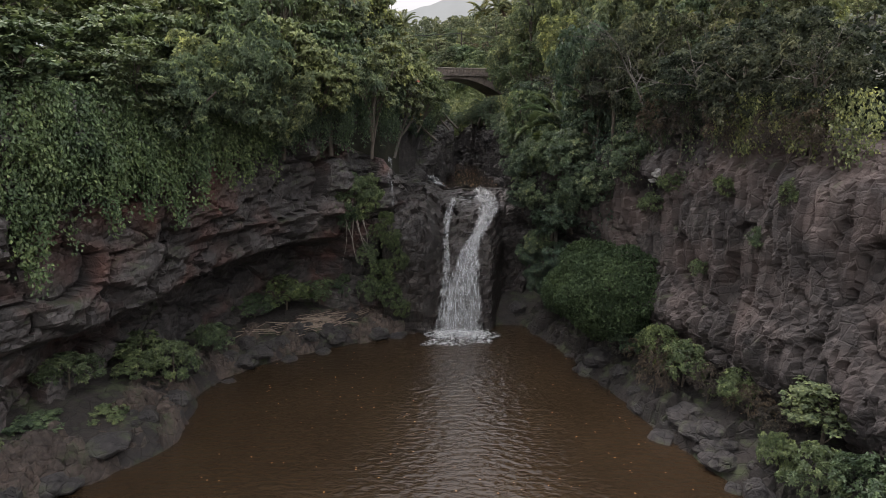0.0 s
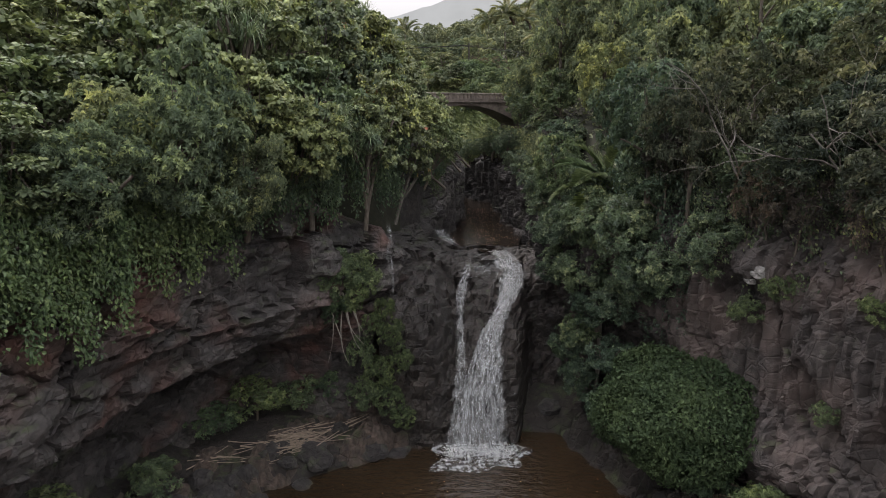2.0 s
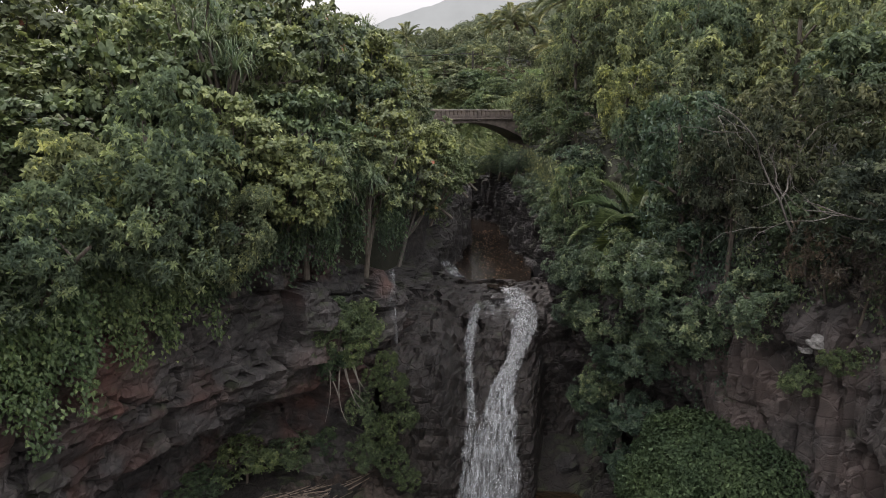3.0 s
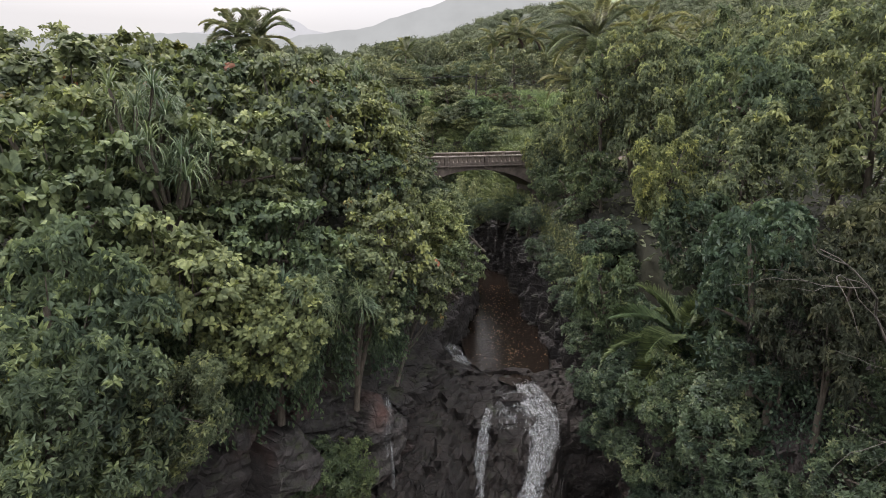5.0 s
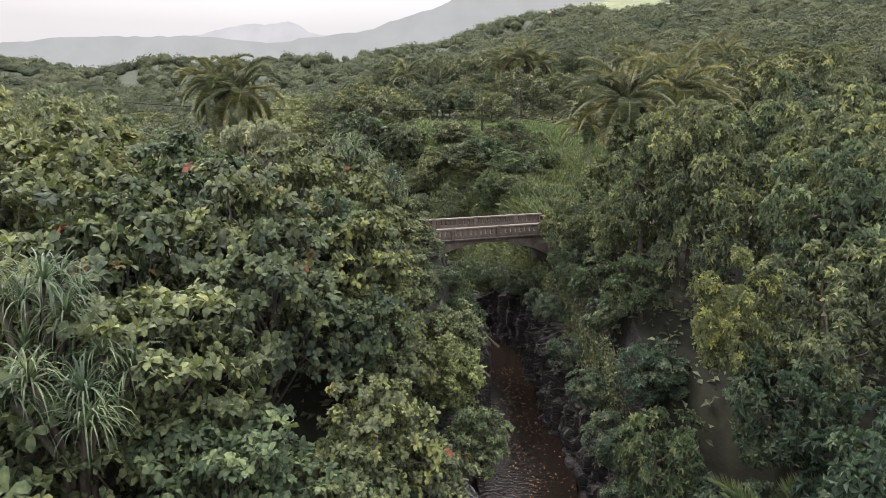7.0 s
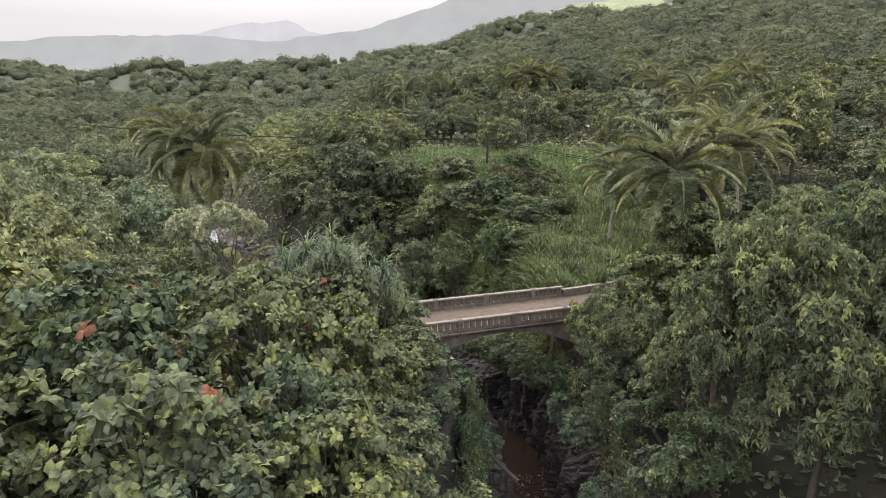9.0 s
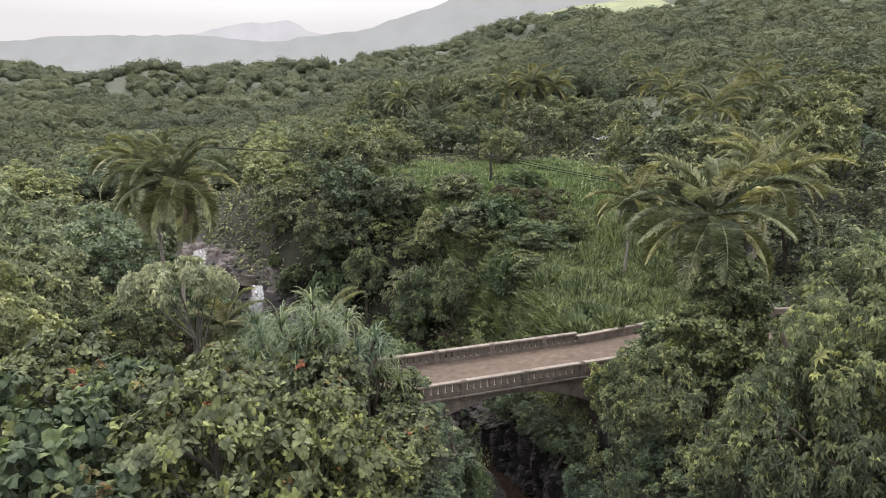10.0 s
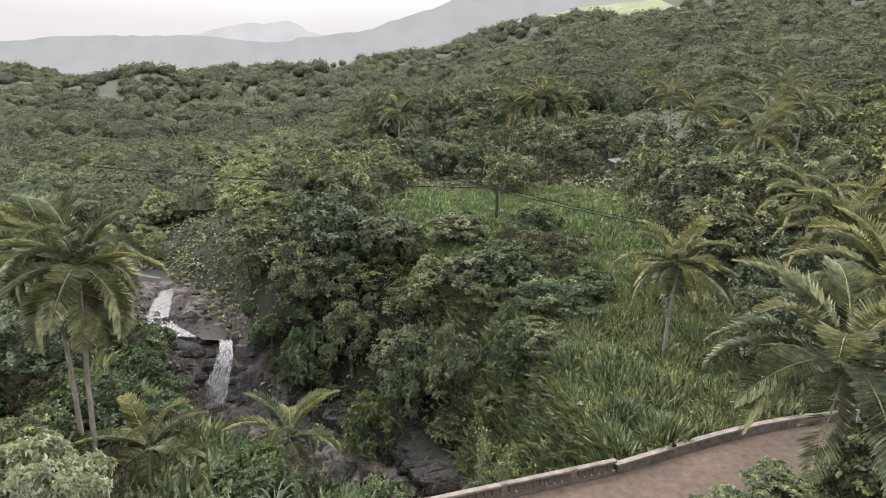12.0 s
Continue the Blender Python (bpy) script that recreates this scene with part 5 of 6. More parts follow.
for q in ((18.6, 40.4, 26.2, 3.4), (17.2, 45.4, 26, 3.4), (12.8, 50.6, 27.4, 2.6), (16.4, 52.4, 29.6, 4), (23, 50, 31, 5), (24, 43, 28, 4.5), (27, 36, 27, 5), (31, 28, 27, 5), (20.6, 35.5, 25.4, 2.8), (20.5, 46.5, 28, 3.6)):
    OLIVE.put(*q)
for q in ((18.0, 40.5, 16.4, 0.8), (18.9, 37.2, 13.6, 0.8), (16.0, 45.2, 16.2, 0.9), (15.2, 46.8, 14.4, 0.9), (19.2, 35.0, 16.6, 0.8), (17.4, 42.2, 10.5, 0.7)):
    BUSH.put(*q, cling=True, label="small green tuft rooted in the cliff face")
for q in ((-7.6, 55.0, 15.0, 1.7), (-6.4, 55.8, 14.6, 1.5), (-8.7, 54.2, 13.8, 1.3), (-6.9, 55.2, 13.2, 1.5), (-7.9, 54.4, 12.4, 1.1)):
    BUSH.put(*q, cling=True, label="round green fern bush growing on the cliff")
for q in ((-6.6, 55.8, 8.4, 1.1), (-5.2, 56.0, 7.0, 1.2), (-4.2, 56.0, 9.8, 1.0), (-4.4, 56.2, 5.0, 1.3), (-6.4, 55.8, 5.2, 1.2), (-3.4, 56.2, 7.8, 0.9), (-3.2, 56.4, 3.4, 1.0), (-5.6, 56.0, 10.4, 0.9), (-4.8, 56.0, 11.6, 0.8)):
    BUSH.put(*q, cling=True, label="ferny green growth hanging on the rock beside the fall")
for q in ((9.4, 53.4, 18.4, 2.3), (13.6, 48.6, 18.6, 1.9), (11.6, 51.6, 16.4, 2.0), (8.0, 56.4, 18.8, 2.2), (7.2, 59.6, 17.8, 2.0), (6.6, 63, 16.6, 1.7), (7.0, 66.5, 18.4, 1.8), (8.6, 57.6, 14.6, 1.9),
          (10.4, 54.8, 13.2, 1.9), (7.2, 71, 19.6, 1.8), (7.0, 76, 20.4, 1.7), (6.8, 82, 20.6, 1.7), (6.6, 87, 22.6, 1.7), (-2.6, 80, 21.4, 1.6), (-2.6, 86, 22.4, 1.7), (-4.2, 74, 20.4, 1.6), (9.8, 52.2, 15.4, 1.7),
          (6.4, 91.5, 21.5, 1.6), (-2.8, 91, 22, 1.6)):
    GLOSSY.put(*q, cling=True)
for q in ((11.6, 54, 28.2, 2.6), (14.2, 58.4, 27.0, 3.0), (11.6, 62.4, 27.4, 2.7), (13.4, 55.6, 25.6, 2.6), (17, 49.4, 23, 2.8), (13, 54, 22.6, 2.5), (8.4, 65.4, 23.2, 2.2), (9, 71.4, 24, 2.3), (8, 82.4, 26.6, 2.1), (7.4, 87, 27.8, 2.1), (10.4, 62.5, 21.6, 2.4), (12.8, 59, 20.6, 2.4), (9.4, 57.0, 18.6, 2.0),
          (9.2, 76, 28.6, 2.2), (8.6, 68, 21.5, 2.0), (10.8, 55.0, 19.2, 2.2), (7.4, 90.5, 29.5, 1.9), (8.3, 79, 24.5, 2.0), (-4.0, 83, 26, 1.9), (-4.2, 88.5, 27.5, 2.0), (-4.6, 77, 27.6, 2.0)):
    GLOSSY.put(*q)
for q in ((8.2, 57.6, 6.4, 1.5), (7.4, 58.6, 8.4, 1.3), (9.6, 55.6, 5.0, 1.4), (8.4, 60.2, 15.0, 2.0), (8.0, 62.4, 13.6, 1.8), (9.6, 57.2, 12.2, 1.9), (8.6, 58.6, 9.6, 1.6), (10.4, 55.4, 9.0, 1.7)):
    GLOSSY.put(*q, cling=True)
for q in ((14.6, 40.6, 4.6, 1.7), (16.2, 42.4, 4.9, 1.8), (13.8, 46.8, 3.6, 1.7), (15.4, 44.6, 4.2, 1.8), (18.6, 35.4, 4.4, 1.7), (17.4, 38.6, 4.6, 1.7), (19.4, 33.2, 4.2, 1.5)):
    DRYBUSH.put(*q, label="dark dry thicket on the pool's rocky bank")
for q in ((16.6, 41.0, 5.4, 1.9), (15.6, 43.0, 5.8, 1.6), (18.2, 36.8, 4.8, 1.4), (14.4, 46.4, 4.8, 1.5)):
    BUSH.put(*q, label="dull green bush on the rocky bank")
for q in ((5.6, 99, 21.5, 2.0), (4.6, 102.5, 21, 2.0), (6.8, 96, 22.5, 2.1), (2.4, 107, 20.5, 2.0), (0.2, 111, 20, 1.9)):
    GLOSSY.put(*q, cling=True, label="dark green bush hanging over the gorge wall")
for q in ((-2.6, 90.5, 24.5, 1.9), (-3.4, 92.2, 25.0, 2.0), (-2.2, 88.6, 22.0, 1.8), (-3.6, 86.2, 25.2, 2.0), (-1.8, 91.4, 20.5, 1.7)):
    GLOSSY.put(*q, label="green bush beside the bridge's abutment")
DENSE.put(13.6, 49.8, 10.4, 5.4)
# bushes on the pool's banks, in clefts and on the rims
for q in ((-19.6, 43, 4.5, 1.9), (-22.6, 44, 4.6, 2.1), (-21.4, 41.4, 3.9, 1.5), (-24.4, 38.4, 5.4, 2), (-14.6, 56.4, 5.6, 2.2), (-17, 54.5, 4.6, 1.9), (-11.8, 58, 5.2, 2), (-9.2, 59.4, 5.6, 1.9),
          (-21, 36.6, 2.6, 1.3), (-24, 34, 3.2, 1.7), (-18.6, 48.6, 3.8, 1.6), (-26, 31, 3.6, 1.8), 
          (18.8, 28.4, 4.4, 1.7), (20.4, 26.4, 5, 2.0), (18.0, 31.0, 3.9, 1.1), (-6.6, 60.2, 5, 1.4)):
    BUSH.put(*q)
for q in ((20.6, 31.4, 7.4, 2.2), (22.4, 30.4, 7.8, 2.0)):
    ALMOND.put(*q, label="bright broad-leaved shrub on the pool's bank")
PANDANUS.put(-13.7, 54.5, 31.0, 2.2)
PANDANUS.put(-15.6, 55.8, 32.4, 2.2)
PANDANUS.put(-5.9, 55.6, 24.0, 1.6)
PANDANUS.put(-9.2, 83.4, 35.0, 2.2)
PANDANUS.put(-6.8, 86.5, 32.4, 2.0)
PANDANUS.put(-11.0, 85.0, 33.6, 2.3)
PANDANUS.put(-8.2, 85.4, 33.6, 2.2)
PANDANUS.put(-9.8, 87.6, 33.0, 2.2)
PANDANUS.put(-7.6, 52.2, 25.4, 1.4)
PALE.put(-17.0, 87.2, 36.2, 2.7)
for q in ((-8.6, 81.8, 35.2, 2.6), (-12.4, 80, 35.4, 3), (-17, 79, 35, 3.4), (-21, 82, 35.4, 3.4)):
    DULL.put(*q)
for i, q in enumerate(((-22.8, 101.9, 40.5, 1.14), (-26.0, 104.4, 41.2, 1.02), (16.4, 118.4, 36.6, 1.0), (12.7, 91.0, 39.6, 1.05), (19.4, 98.5, 40.6, 1.05), 
                       (29, 117, 40, 1.1), (16, 194, 51, 1.15), (20.5, 196, 50.6, 1.1), (11.5, 198, 50, 1.1), (36, 148, 46, 1.1), (46, 165, 48.5, 1.1), (40, 178, 49, 1.1), (55, 172, 50, 1.1),
                       (45, 205, 52, 1.1), (60, 190, 53, 1.1), (72, 210, 55, 1.1), (-12, 205, 48, 1.1), (32, 128, 41, 1.0))):
    coconut_palm(q[0], q[1], q[2] - 1.3, q[3], seed=i, lean=((-1) ** i * 0.5, -0.4), nuts=i < 9, fronds=22 if i < 9 else 14, hanging=i < 2)
coconut_palm(10.8, 59.4, 19.4, 1.0, 50, 15, False, young=True, label="young coconut palm leaning out of the trees above the gorge")
coconut_palm(-20.7, 103.6, 27.2, 0.85, 51, 12, False, label="young coconut palm in the undergrowth")
coconut_palm(-13.0, 106.8, 26.2, 0.85, 52, 12, False, label="young coconut palm in the undergrowth")

# ---- beyond the bridge: valley bushes, hillside trees ----
rng = np.random.default_rng(12)


def free(x, y, road=4.5, stream=5.5):
    d, v = line_near(np.array([x]), np.array([y]), STREAM)
    return d[0] > (stream if y < 166 else 1.5) and line_near(np.array([x]), np.array([y]), ROAD)[0][0] > road and not inside(np.array([x]), np.array([y]), BASIN)[0]


for q in ((-9.6, 143, 30.5, 4.2), (-13.5, 138, 28, 4), (-6.5, 138, 28.5, 3.4), (-17.5, 150.5, 33.5, 4.6), (-15, 148, 35.5, 4.4), (-21.5, 155, 37.5, 5), (-11, 150, 34, 4), (-1.6, 127, 27.4, 3.4), (8.1, 126.5, 32.4, 3.8), (5.5, 123.5, 29.5, 2.8),
          (-6, 129.5, 25.6, 3.4), (6.4, 120.6, 29.4, 2.8), (1.5, 131, 31, 2.6), (-28, 160, 36, 5), (-20, 144, 30, 4)):
    MANGO.put(*q, label="dense dark green tree in the valley")
for q in ((-15.8, 144.6, 38.2, 5.3), (-19.8, 144.4, 33.0, 4.3), (-15.6, 142.7, 32.0, 3.5), (-9.2, 142.5, 36.1, 3.8), (-6.7, 132.3, 26.0, 3.7), (-3.7, 136.1, 32.1, 3.5), (0.0, 133.6, 33.3, 3.6),
          (-1.0, 141.6, 36.3, 3.7), (25.7, 154.3, 44.3, 4.7), (28.9, 146.3, 43.9, 6.0), (34.5, 141.6, 44.4, 6.4), (43.3, 144.2, 46.3, 6.2), (49.2, 143.1, 47.3, 5.5), (42.2, 176.5, 47.6, 5.8), (33.8, 184.2, 48.1, 4.6),
          (22.0, 208, 47.5, 4.6), (27.5, 213, 48.5, 5.0), (31.5, 205, 48.0, 4.4), (24.5, 199, 46.0, 4.0), (56.9, 177.2, 49.0, 6.8), (66.2, 173.7, 50.8, 6.6)):
    HILL.put(*q, label="rounded green tree in the valley")
for q in ((-10.3, 127.6, 19.1, 3.2), (-18.8, 139.3, 22.8, 3.8), (4.0, 121.5, 29.5, 2.6)):
    SHRUB.put(*q, label="large light green bush on the stream's bank")
for q in ((8.1, 137.2, 34.4, 3.5), (4.7, 138.9, 34.8, 1.9)):
    DRYBUSH.put(*q, label="wide brownish thicket at the meadow's edge")
for i in range(340):
    x, y = rng.uniform(-44, 13), rng.uniform(98, 150)
    h = rng.uniform(1.6, 3.6)
    if free(x, y, 4.6, 5.0) and (x < 2.5 or y > 126):
        (SHRUB, SHRUB, SHRUB, DRYBUSH)[i % 4].put(x, y, height_at(x, y) + h, h * rng.uniform(0.6, 0.9))
for i in range(46):
    x, y = (rng.uniform(-12, 40), rng.uniform(168, 214)) if i < 26 else (rng.uniform(-125, -80), rng.uniform(205, 262))
    r = rng.uniform(3, 4.6)
    if not (24 < x < 34 and 172 < y < 186):
        HILL.put(x, y, height_at(x, y) + r * 1.7, r)
n = 0
while n < 245:
    y = 112 + 170 * rng.random() ** 1.2
    x = rng.uniform(-0.95, 0.95) * (y - 40)
    meadow = (-5 < x < 22 and y < 166) or any(((x - a) / (c + 5)) ** 2 + ((y - b) / (d + 8)) ** 2 < 1 for a, b, c, d in PASTURE)
    if meadow or not free(x, y, 6, 8) or (-36 < x < 20 and y < 150) or line_near(np.array([x]), np.array([y]), [(30.9, 196), (22, 160)])[0][0] < 6:
        continue
    r = rng.uniform(3.2, 5.6)
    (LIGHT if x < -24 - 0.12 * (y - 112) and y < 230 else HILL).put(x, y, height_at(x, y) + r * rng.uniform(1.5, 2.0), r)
    n += 1

for i in range(15):
    HILL.put(-20 + 4 * i, 236 + (i * 7) % 19, 53.5 + 0.06 * (4 * i) + 1.6 * math.sin(i * 2.1), 5.6 + 1.2 * math.sin(i * 1.3), label="tall dark green tree rising from the hillside woods")

# woods of the far hillside
def far_woods():
    rng = np.random.default_rng(44)
    n = 5800
    d = 112 * (900 / 112) ** rng.random(n)
    b = rng.uniform(-0.86, 0.86, n)
    x, y = -3 + b * d, 68 + d
    ok = ((y > 235) | (np.abs(x) > 0.9 * (y - 60)) | ((y > 185) & (np.abs(x - 10) > 55)))
    for a, c, e, g in PASTURE:
        ok &= ((x - a) / e) ** 2 + ((y - c) / g) ** 2 > 1
    x, y, d = x[ok], y[ok], d[ok]
    z = ground_z(x, y)
    r = rng.uniform(2.6, 5.2, len(x)) * (1 + (d - 150) / 900)
    near = d < 330
    near_part = clumps(rng, x[near], y[near], z[near], r[near], 150, 0.19, ICO_V, ICO_F)
    far_part = clumps(rng, x[~near], y[~near], z[~near], r[~near], 75, 0.24, ICO_V, ICO_F)
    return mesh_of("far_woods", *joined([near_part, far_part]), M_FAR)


def clumps(rng, x, y, z, r, per, leaf, dome, dome_faces):
    """Rounded, lumpy tree tops with leafy tufts on them."""
    n = len(x)
    foot = np.stack([x, y, z + r * 0.45], 1)

    def shape(q):
        at = q * 1.9 + (foot[:, None] * 0.37)
        w = fbm(at.reshape(-1, 3), 2, 91).reshape(q.shape[0], q.shape[1], 1)
        return foot[:, None] + q * r[:, None, None] * [1.1, 1.1, 0.85] * (0.95 + 0.5 * w)

    D = shape(np.repeat(dome[None] * 0.84, n, 0))
    F = (dome_faces[None] + (np.arange(n) * len(dome))[:, None, None]).reshape(-1, 3)
    q = unit(rng.normal(size=(n, per, 3)) + [0, -0.5, 0.7])
    P = shape(q * rng.uniform(0.9, 1.06, (n, per, 1)))
    size = np.repeat(r[:, None] * leaf, per, 1).ravel() * rng.uniform(0.7, 1.3, n * per)
    way = unit(np.cross(q, rng.normal(size=q.shape)) + 0.35 * q).reshape(-1, 3)
    v, f = leaves(P.reshape(-1, 3), way, q.reshape(-1, 3) + [0, 0, 0.5], size, size * 0.7, fold=0.10, droop=0.05)
    return joined([(D.reshape(-1, 3), F), (v, f)])


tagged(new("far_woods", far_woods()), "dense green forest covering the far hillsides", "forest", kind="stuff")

# low growth that hides the soil
def undergrowth(seed, n, x0, x1, y0, y1, size, label):
    rng = np.random.default_rng(seed)
    x, y = rng.uniform(x0, x1, n), rng.uniform(y0, y1, n)
    ok = (line_near(x, y, STREAM)[0] > np.where(y > 166, -9.0, np.where(y > 118, 3.6, 5.8)) + 2.2 * vnoise(np.stack([x * 0.3, y * 0.3, x * 0], 1), 3)) & (line_near(x, y, ROAD)[0] > 3.5) & ~inside(x, y, BASIN)
    x, y = x[ok], y[ok]
    m = len(x)
    P = np.stack([x, y, ground_z(x, y) + rng.uniform(0, 1.0, m) * (0.5 + 0.5 * vnoise(np.stack([x * 0.25, y * 0.25, x * 0], 1), 5))], 1)
    v, f = leaves(P, rng.normal(size=(m, 3)) * [1, 1, 0.4], rng.normal(0, 0.4, (m, 3)) + [0, -0.3, 1], rng.uniform(0.6, 1.3, m) * size, rng.uniform(0.6, 1.1, m) * size * 0.6)
    return tagged(new("undergrowth", mesh_of("undergrowth", v, f, M_WOODS)), label, "undergrowth", kind="stuff")


undergrowth(71, 62000, -130, 60, 96, 190, 0.8, "low green scrub covering the valley slopes")
undergrowth(72, 52000, -190, 190, 150, 330, 1.1, "low green scrub between the hillside trees")
undergrowth(73, 18000, -45, 42, 20, 98, 0.6, "low green undergrowth beneath the trees")

# grass: tall cane on the slope, a lighter meadow round the pole
def grass(name, mat, n, spot, tall, wide, seed, label):
    rng = np.random.default_rng(seed)
    x, y = spot(rng, n)
    ok = (line_near(x, y, STREAM)[0] > 6.5) & (line_near(x, y, ROAD)[0] > 3.6) & ~inside(x, y, BASIN)
    x, y = x[ok], y[ok]
    m = len(x)
    base = np.stack([x, y, ground_z(x, y) - 0.1], 1)
    way = np.stack([rng.normal(0, 0.6, m), rng.normal(-0.2, 0.6, m), np.ones(m)], 1)
    tuft = 0.6 + 0.8 * (0.5 + 0.5 * vnoise(np.stack([x * 0.5, y * 0.5, x * 0], 1), 8))
    v, f = leaves(base, way, rng.normal(size=(m, 3)) + [0, -1, 0], rng.uniform(0.7, 1.2, m) * tall * tuft, rng.uniform(0.7, 1.3, m) * wide, fold=0.05, droop=0.55)
    return tagged(new(name, mesh_of(name, v, f, mat)), label, "grass", kind="stuff")


grass("cane_grass", M_GRASS, 130000, lambda r, n: (r.uniform(1, 26, n) - 4 * r.random(n) ** 2, r.uniform(104, 139, n)), 1.3, 0.034, 61, "tall green cane grass on the slope above the road")
grass("meadow_grass", M_MEADOW, 66000, lambda r, n: (r.normal(8, 7.5, n), r.uniform(134, 170, n)), 0.95, 0.08, 62, "light green meadow grass round the pole")
grass("verge_grass", M_GRASS, 24000, lambda r, n: (r.uniform(-34, 8, n), r.uniform(98, 122, n)), 1.3, 0.075, 63, "rough green grass and ferns beyond the bridge")

# creepers hanging over the cliffs
def creeper(seed, line, lo, hi, n, L, W, mat, label, out=0.5, name="hanging_creeper"):
    """A curtain of small leaves over a rock rim: strings that hang to uneven lengths."""
    rng = np.random.default_rng(seed)
    pts, total = along(line, 400)
    t = unit(np.gradient(pts, axis=0))
    nrm = np.stack([t[:, 1], -t[:, 0]], 1)
    strings = max(12, n // 55)
    si = rng.integers(0, 400, strings)
    edge = 0.5 + 0.5 * vnoise(np.stack([si / 26.0, si * 0.0, si * 0.0 + seed], 1), seed)
    length = (hi - lo) * np.clip(0.35 + 0.75 * edge + rng.normal(0, 0.1, strings), 0.15, 1.1)
    k = rng.integers(0, strings, n)
    f = rng.random(n) ** 0.8
    z = hi + 0.8 - f * length[k]
    o = out * (0.55 + 0.45 * np.sin(f * 2.6)) + 0.7 * vnoise(np.stack([si[k] / 14.0, z / 1.6, z * 0], 1), seed + 3) + rng.normal(0, 0.14, n)
    P = np.column_stack([pts[si[k]] + nrm[si[k]] * o[:, None] + rng.normal(0, 0.22, (n, 2)), z])
    on = np.column_stack([nrm[si[k]], np.full(n, 0.55)]) + 0.4 * rng.normal(size=(n, 3))
    way = np.column_stack([0.5 * nrm[si[k]] + 0.5 * rng.normal(size=(n, 2)), -0.9 + 0.5 * rng.normal(size=n)])
    v, fc = leaves(P, way, on, L * rng.uniform(0.6, 1.3, n), W * rng.uniform(0.7, 1.2, n))
    return tagged(new(name, mesh_of(name, v, fc, mat)), label, "creeper", kind="stuff")


lab = "light green creeper hanging over the dark cliff"
creeper(1, [(-29, 27), (-24.5, 33), (-22, 37)], 10.5, 21.5, 13000, 0.27, 0.19, M_CREEPER, lab, 0.9)
creeper(2, [(-22.4, 36), (-20, 40), (-17.4, 44)], 13.0, 21.5, 13000, 0.25, 0.18, M_CREEPER, lab, 1.3)
creeper(3, [(-17.8, 43.6), (-15.5, 47), (-13.6, 49.6)], 14.6, 22.5, 11000, 0.25, 0.18, M_CREEPER, lab, 1.0)
creeper(4, [(-13.8, 49.4), (-10.5, 53.4), (-8.4, 55.4)], 16.8, 23.5, 9000, 0.26, 0.16, M_BUSH, "dark green creeper under the trees on the rim", 0.7)
creeper(5, [(-8.8, 55.2), (-6.0, 57.8), (-4.6, 60)], 17.0, 23.5, 7500, 0.26, 0.14, M_BUSH, "dark green creeper under the trees on the rim", 0.6)
creeper(6, [(20.6, 31), (19.0, 37), (17.6, 42)], 16.6, 21, 5000, 0.22, 0.15, M_MANGO, "thicket hanging over the cliff's top edge", 0.5)
creeper(7, [(17.8, 42), (15.8, 46.6), (13.4, 51)], 14.6, 22, 6500, 0.22, 0.14, M_GLOSS, "dark leafy growth covering the rock", 0.8)
creeper(8, [(13.6, 50.6), (10.6, 56), (8.6, 60.6)], 8.0, 20, 9000, 0.24, 0.15, M_GLOSS, "dark leafy growth covering the rock", 0.9)
creeper(9, [(8.8, 60.2), (7.8, 64), (8.2, 69)], 9.5, 18, 5000, 0.22, 0.14, M_GLOSS, "dark leafy growth covering the rock", 0.7)
creeper(10, [(7.6, 72), (7.6, 82), (7.4, 92)], 14.5, 22, 6500, 0.24, 0.14, M_MANGO, "dry creeper hanging into the gorge", 0.5)
creeper(11, [(-1.6, 93), (-1.6, 84), (-2.4, 74)][::-1], 14.5, 23, 6000, 0.24, 0.14, M_BUSH, "creeper hanging into the gorge", 0.6)
creeper(14, [(7.4, 92), (7.6, 100), (5, 108), (0, 116)][::-1], 15, 22, 6000, 0.24, 0.13, M_MANGO, "creeper hanging into the gorge", 0.5)

# ---- boulders, driftwood, roots ----
def boulder_mesh(seed):
    bm = bmesh.new()
    bmesh.ops.create_icosphere(bm, subdivisions=3, radius=1)
    rng = random.Random(seed)
    s = (rng.uniform(0.8, 1.2), rng.uniform(0.8, 1.2), rng.uniform(0.55, 0.8))
    for v in bm.verts:
        c = v.co.copy()
        k = 1 + 0.32 * noise.noise(c * 1.3 + Vector((seed, 0, 0))) + 0.12 * noise.noise(c * 3.4 + Vector((0, seed, 0)))
        cell = noise.cell_vector(c * 1.6 + Vector((seed, seed, 0)))
        v.co = Vector((c.x * s[0] * k, c.y * s[1] * k, c.z * s[2] * k)) + cell * 0.10
    me = bpy.data.meshes.new("boulder")
    bm.to_mesh(me)
    bm.free()
    me.materials.append(M_BASALT)
    return me


BOULDERS = [boulder_mesh(i) for i in range(6)]
BOULDER_PALE = boulder_mesh(9)
BOULDER_PALE.materials.clear()
BOULDER_PALE.materials.append(M_LICHEN)
shore, _ = along([q for q in POOL if q[1] > 18], 400)
rng = np.random.default_rng(8)
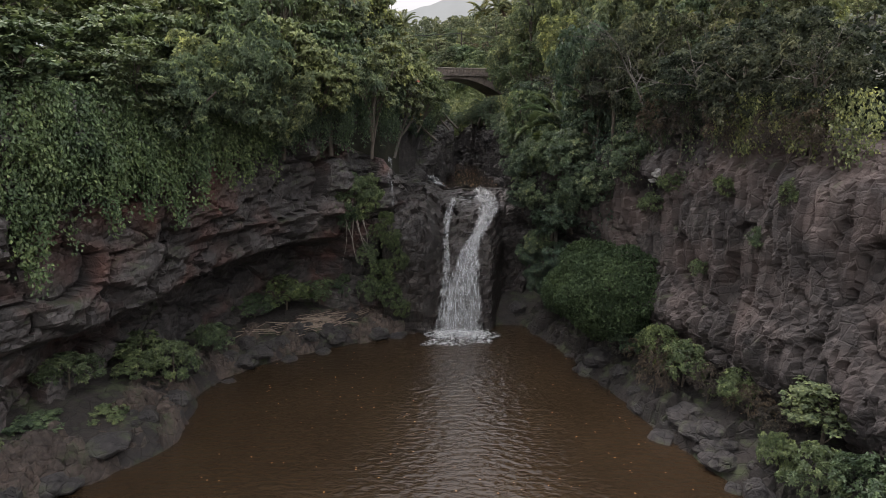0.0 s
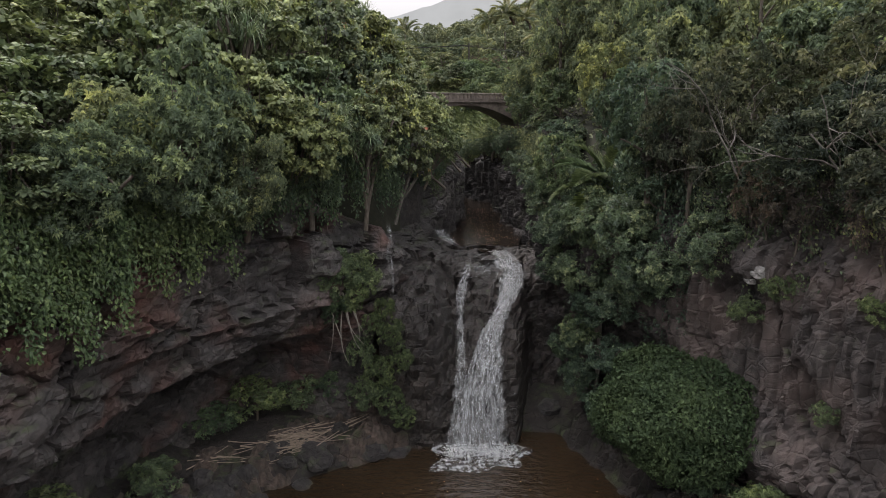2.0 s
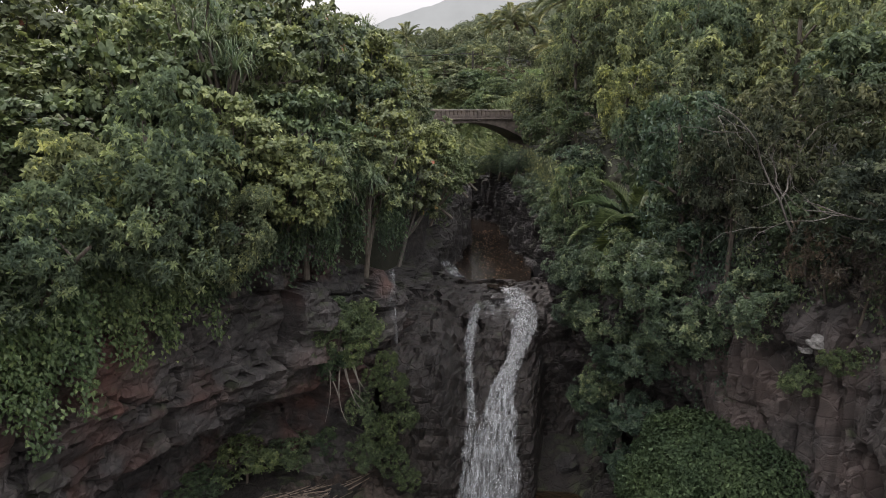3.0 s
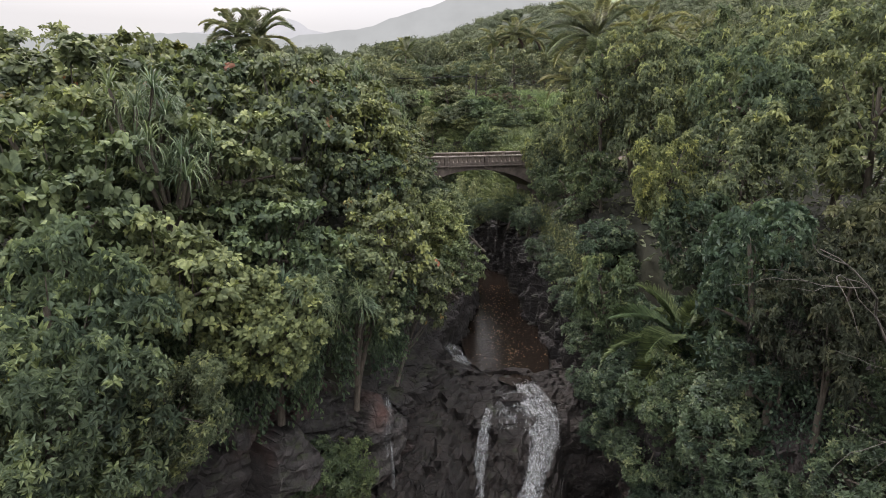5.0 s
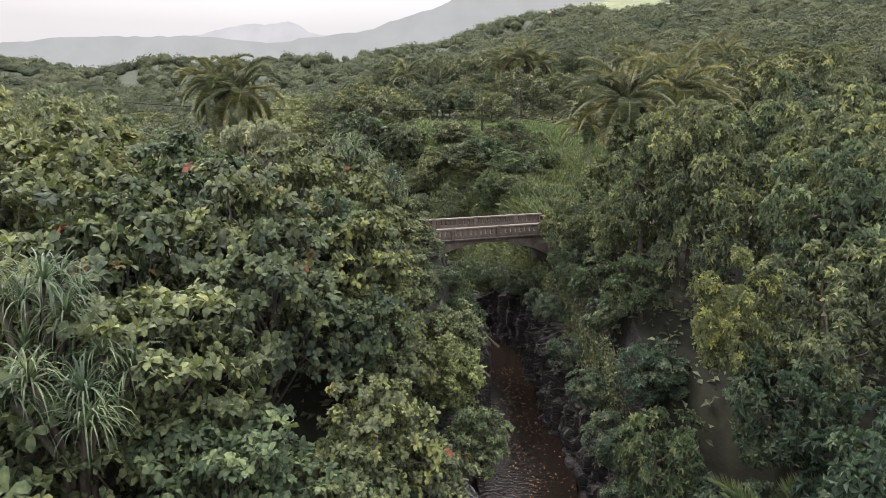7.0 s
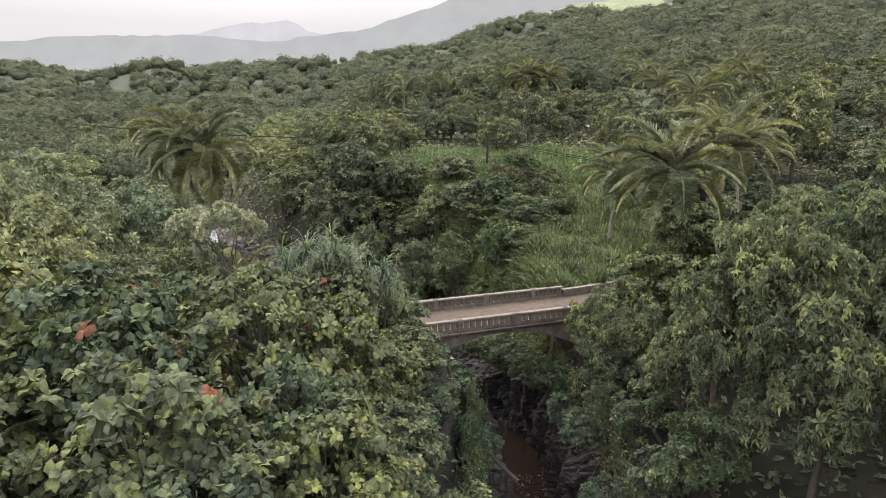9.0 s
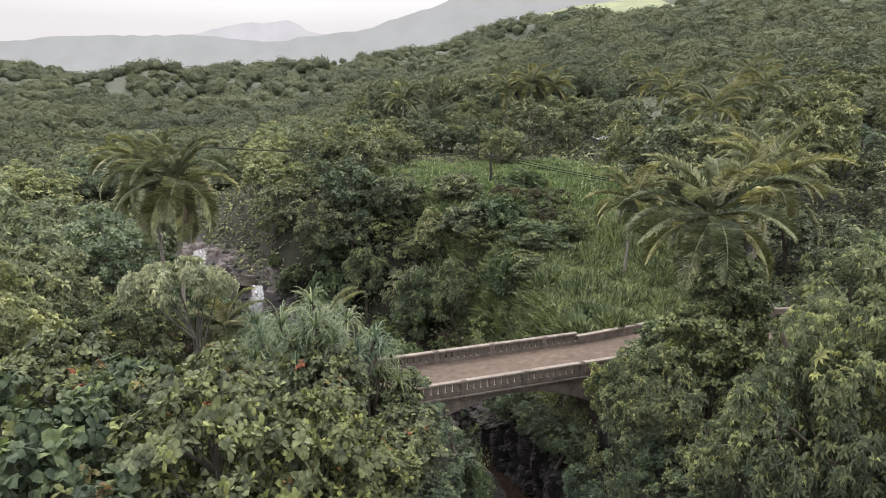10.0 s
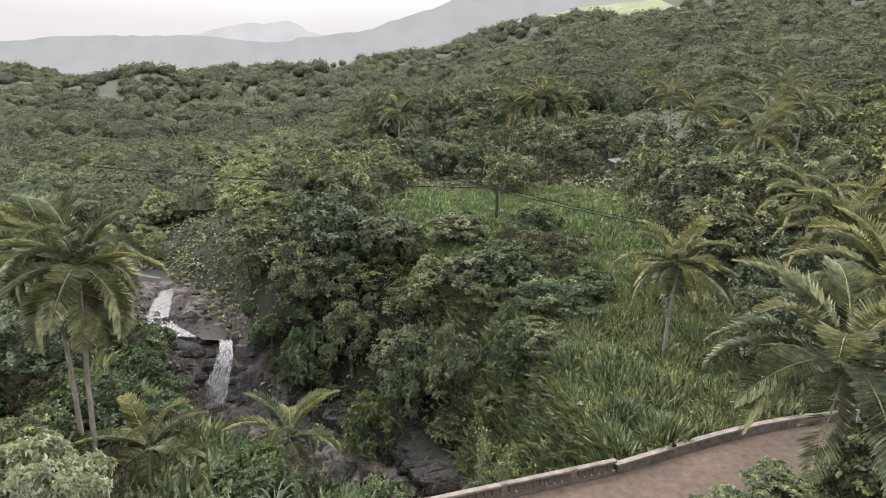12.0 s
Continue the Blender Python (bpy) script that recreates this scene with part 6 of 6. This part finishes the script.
for i in range(84):
    p = shore[rng.integers(0, 400)]
    if -2.5 < p[0] < 5 and p[1] > 56:
        continue
    s = rng.uniform(0.25, 1.05) ** 1.3 + 0.1
    c = p + rng.normal(0, 0.5, 2) + unit(p - np.array([0, 40.0])) * rng.uniform(-0.2, 2.2)
    b = new("boulder", BOULDERS[i % 6])
    b.matrix_world = Matrix.Translation((c[0], c[1], height_at(*c) + 0.12 * s)) @ Matrix.Rotation(rng.uniform(0, 6.28), 4, "Z") @ Matrix.Scale(s, 4)
    tagged(b, "rough dark basalt boulder on the pool's shore", "boulder", "shore boulders")

bed, _ = along(STREAM[7:14], 300)
for i in range(120):
    p = bed[rng.integers(0, 300)]
    s = rng.uniform(0.25, 1.1) ** 1.3 + 0.15
    c = p[:2] + rng.normal(0, 2.6, 2)
    b = new("boulder", BOULDERS[i % 6])
    b.matrix_world = Matrix.Translation((c[0], c[1], height_at(*c) + 0.1 * s)) @ Matrix.Rotation(rng.uniform(0, 6.28), 4, "Z") @ Matrix.Scale(s, 4)
    tagged(b, "dark basalt boulder in the stream bed", "boulder", "stream boulders")

# loose blocks round the farther cascade
for i in range(70):
    c = np.array([(-34.5, 146.5), (-31, 141), (-43, 154), (-29, 138)][i % 4]) + rng.normal(0, (3.4, 2.6), 2)
    s = rng.uniform(0.2, 0.55)
    if inside(c[:1], c[1:], [(-30.4, 144), (-32.4, 149), (-37, 151), (-39, 150), (-37, 145.5), (-33, 143)])[0] or line_near(c[:1], c[1:], [(-31.6, 143.2), (-30.2, 137.6)])[0][0] < 1.6 or line_near(c[:1], c[1:], [(-53, 166), (-43.2, 156.4), (-41, 149.8)])[0][0] < 2.0:
        continue
    b = new("boulder", BOULDERS[i % 6])
    b.matrix_world = Matrix.Translation((c[0], c[1], height_at(*c) + 0.25 * s)) @ Matrix.Rotation(rng.uniform(0, 6.28), 4, "Z") @ Matrix.Diagonal((1.5 * s, 1.1 * s, s, 1))
    tagged(b, "dark basalt block beside the farther cascade", "boulder", "cascade blocks")

for i in range(104):
    x = rng.uniform(-17.0, -7.0) if i % 4 == 0 else rng.normal(-11.4, 1.5)
    y = 50.6 + (x + 15.5) * 0.58 + rng.normal(1.7, 0.45)
    L = rng.uniform(0.8, 3.2)
    a = rng.normal(0.42, 0.28)
    q = np.linspace(-0.5, 0.5, 7)
    bendy = rng.normal(0, 0.12)
    pts = np.stack([q * L * math.cos(a), q * L * math.sin(a) + bendy * q**2 * L, 0.10 * rng.random() + q * L * rng.normal(0, 0.10)], 1)
    d = new("driftwood", mesh_of("driftwood", *tube(pts, rng.uniform(0.015, 0.045) * (1.2 - 0.7 * (q + 0.5)), 6), M_DRIFT, True))
    d.location = (x, y, height_at(x, y) + 0.18 + 0.25 * rng.random())
    tagged(d, "pale bleached driftwood stick in a heap on the bank", "driftwood", "driftwood heap")
roots = tagged(new("hanging_roots"), "pale bare roots hanging down the cliff", "roots")
for i in range(7):
    k = np.linspace(0, 1, 12)
    x0 = -8.6 + 0.3 * i + rng.normal(0, 0.2)
    pts = np.stack([x0 + 0.5 * np.sin(k * 3 + i) * k + rng.uniform(-0.3, 1.6) * k**1.5, 55.2 + 0.25 * i * 0.6 + 0 * k - 0.5 * np.sin(k * 3.1), 12.4 - k * rng.uniform(2.8, 5.2)], 1)
    child("root", mesh_of("root", *tube(pts, rng.uniform(0.03, 0.07) * (1.15 - 0.8 * k), 6), M_BARE, True), roots)


def bare_tree(x, y, base, top, seed, spread=0.45, lean=0.0):
    rng = np.random.default_rng(seed)
    pieces = []

    def limb(a, d, L, r, depth):
        n = 7
        pts = [a]
        for _ in range(n - 1):
            d = unit(d + rng.normal(0, 0.22, 3) + [0, 0, 0.03])
            pts.append(pts[-1] + d * L / (n - 1))
        pieces.append(tube(pts, np.linspace(r, r * 0.45, n), 6))
        if depth:
            for _ in range(3):
                limb(pts[rng.integers(2, n)], unit(d + rng.normal(0, spread, 3)), L * rng.uniform(0.5, 0.8), r * 0.5, depth - 1)

    limb(np.array([0.0, 0, 0]), np.array([lean, -0.3, 1.0]), (top - base) * 0.52, 0.09, 3)
    ob = new("bare_tree")
    ob.location = (x, y, base)
    child("branch_work", mesh_of("branch_work", *joined(pieces), M_TWIG, True), ob)
    return tagged(ob, "leafless pale tree with twisted branches", "tree", "bare trees")


for q in ((15.9, 46.6, 16.1, 0.6), (15.7, 47.1, 15.6, 0.45)):
    b = new("pale_rock", BOULDER_PALE)
    b.matrix_world = Matrix.Translation(q[:3]) @ Matrix.Scale(q[3], 4)
    tagged(b, "rock knob white with lichen in the cliff's edge", "rock", "pale rocks")
bare_tree(15.8, 48.0, 18.4, 31, 1, lean=-0.3)
bare_tree(18.6, 43.0, 18.6, 30, 2, lean=-0.15)
bare_tree(20.4, 38.5, 18.6, 28, 4, lean=0.1)
for q in ((14.8, 46.2, 21.6, 1.8), (17.6, 41.2, 21.4, 1.8), (18.8, 37.2, 21, 1.8), (16.4, 44.2, 21.4, 1.8), (12.6, 52.4, 24, 1.8), (19.6, 34, 21, 1.8)):
    DRYBUSH.put(*q)

for i in range(16):
    x, y = rng.uniform(-1, 6), rng.uniform(99, 106)
    if height_at(x, y) > 14:
        SHRUB.put(x, y, height_at(x, y) + 2.2, 1.6, label="grassy bush growing under the bridge")

for dx in (0.0, 0.35):
    post = tagged(new("marker_post"), "short white roadside marker post", "post", "marker posts")
    post.location = (15.6 + dx, 100.2 + dx, ROAD_Z)
    part("shaft", box_bm((-0.05, -0.05, -0.2), (0.05, 0.05, 0.85), 0.01), M_ROOF, post)
    part("cap", box_bm((-0.06, -0.06, 0.85), (0.06, 0.06, 0.92), 0.01), M_CAP, post)
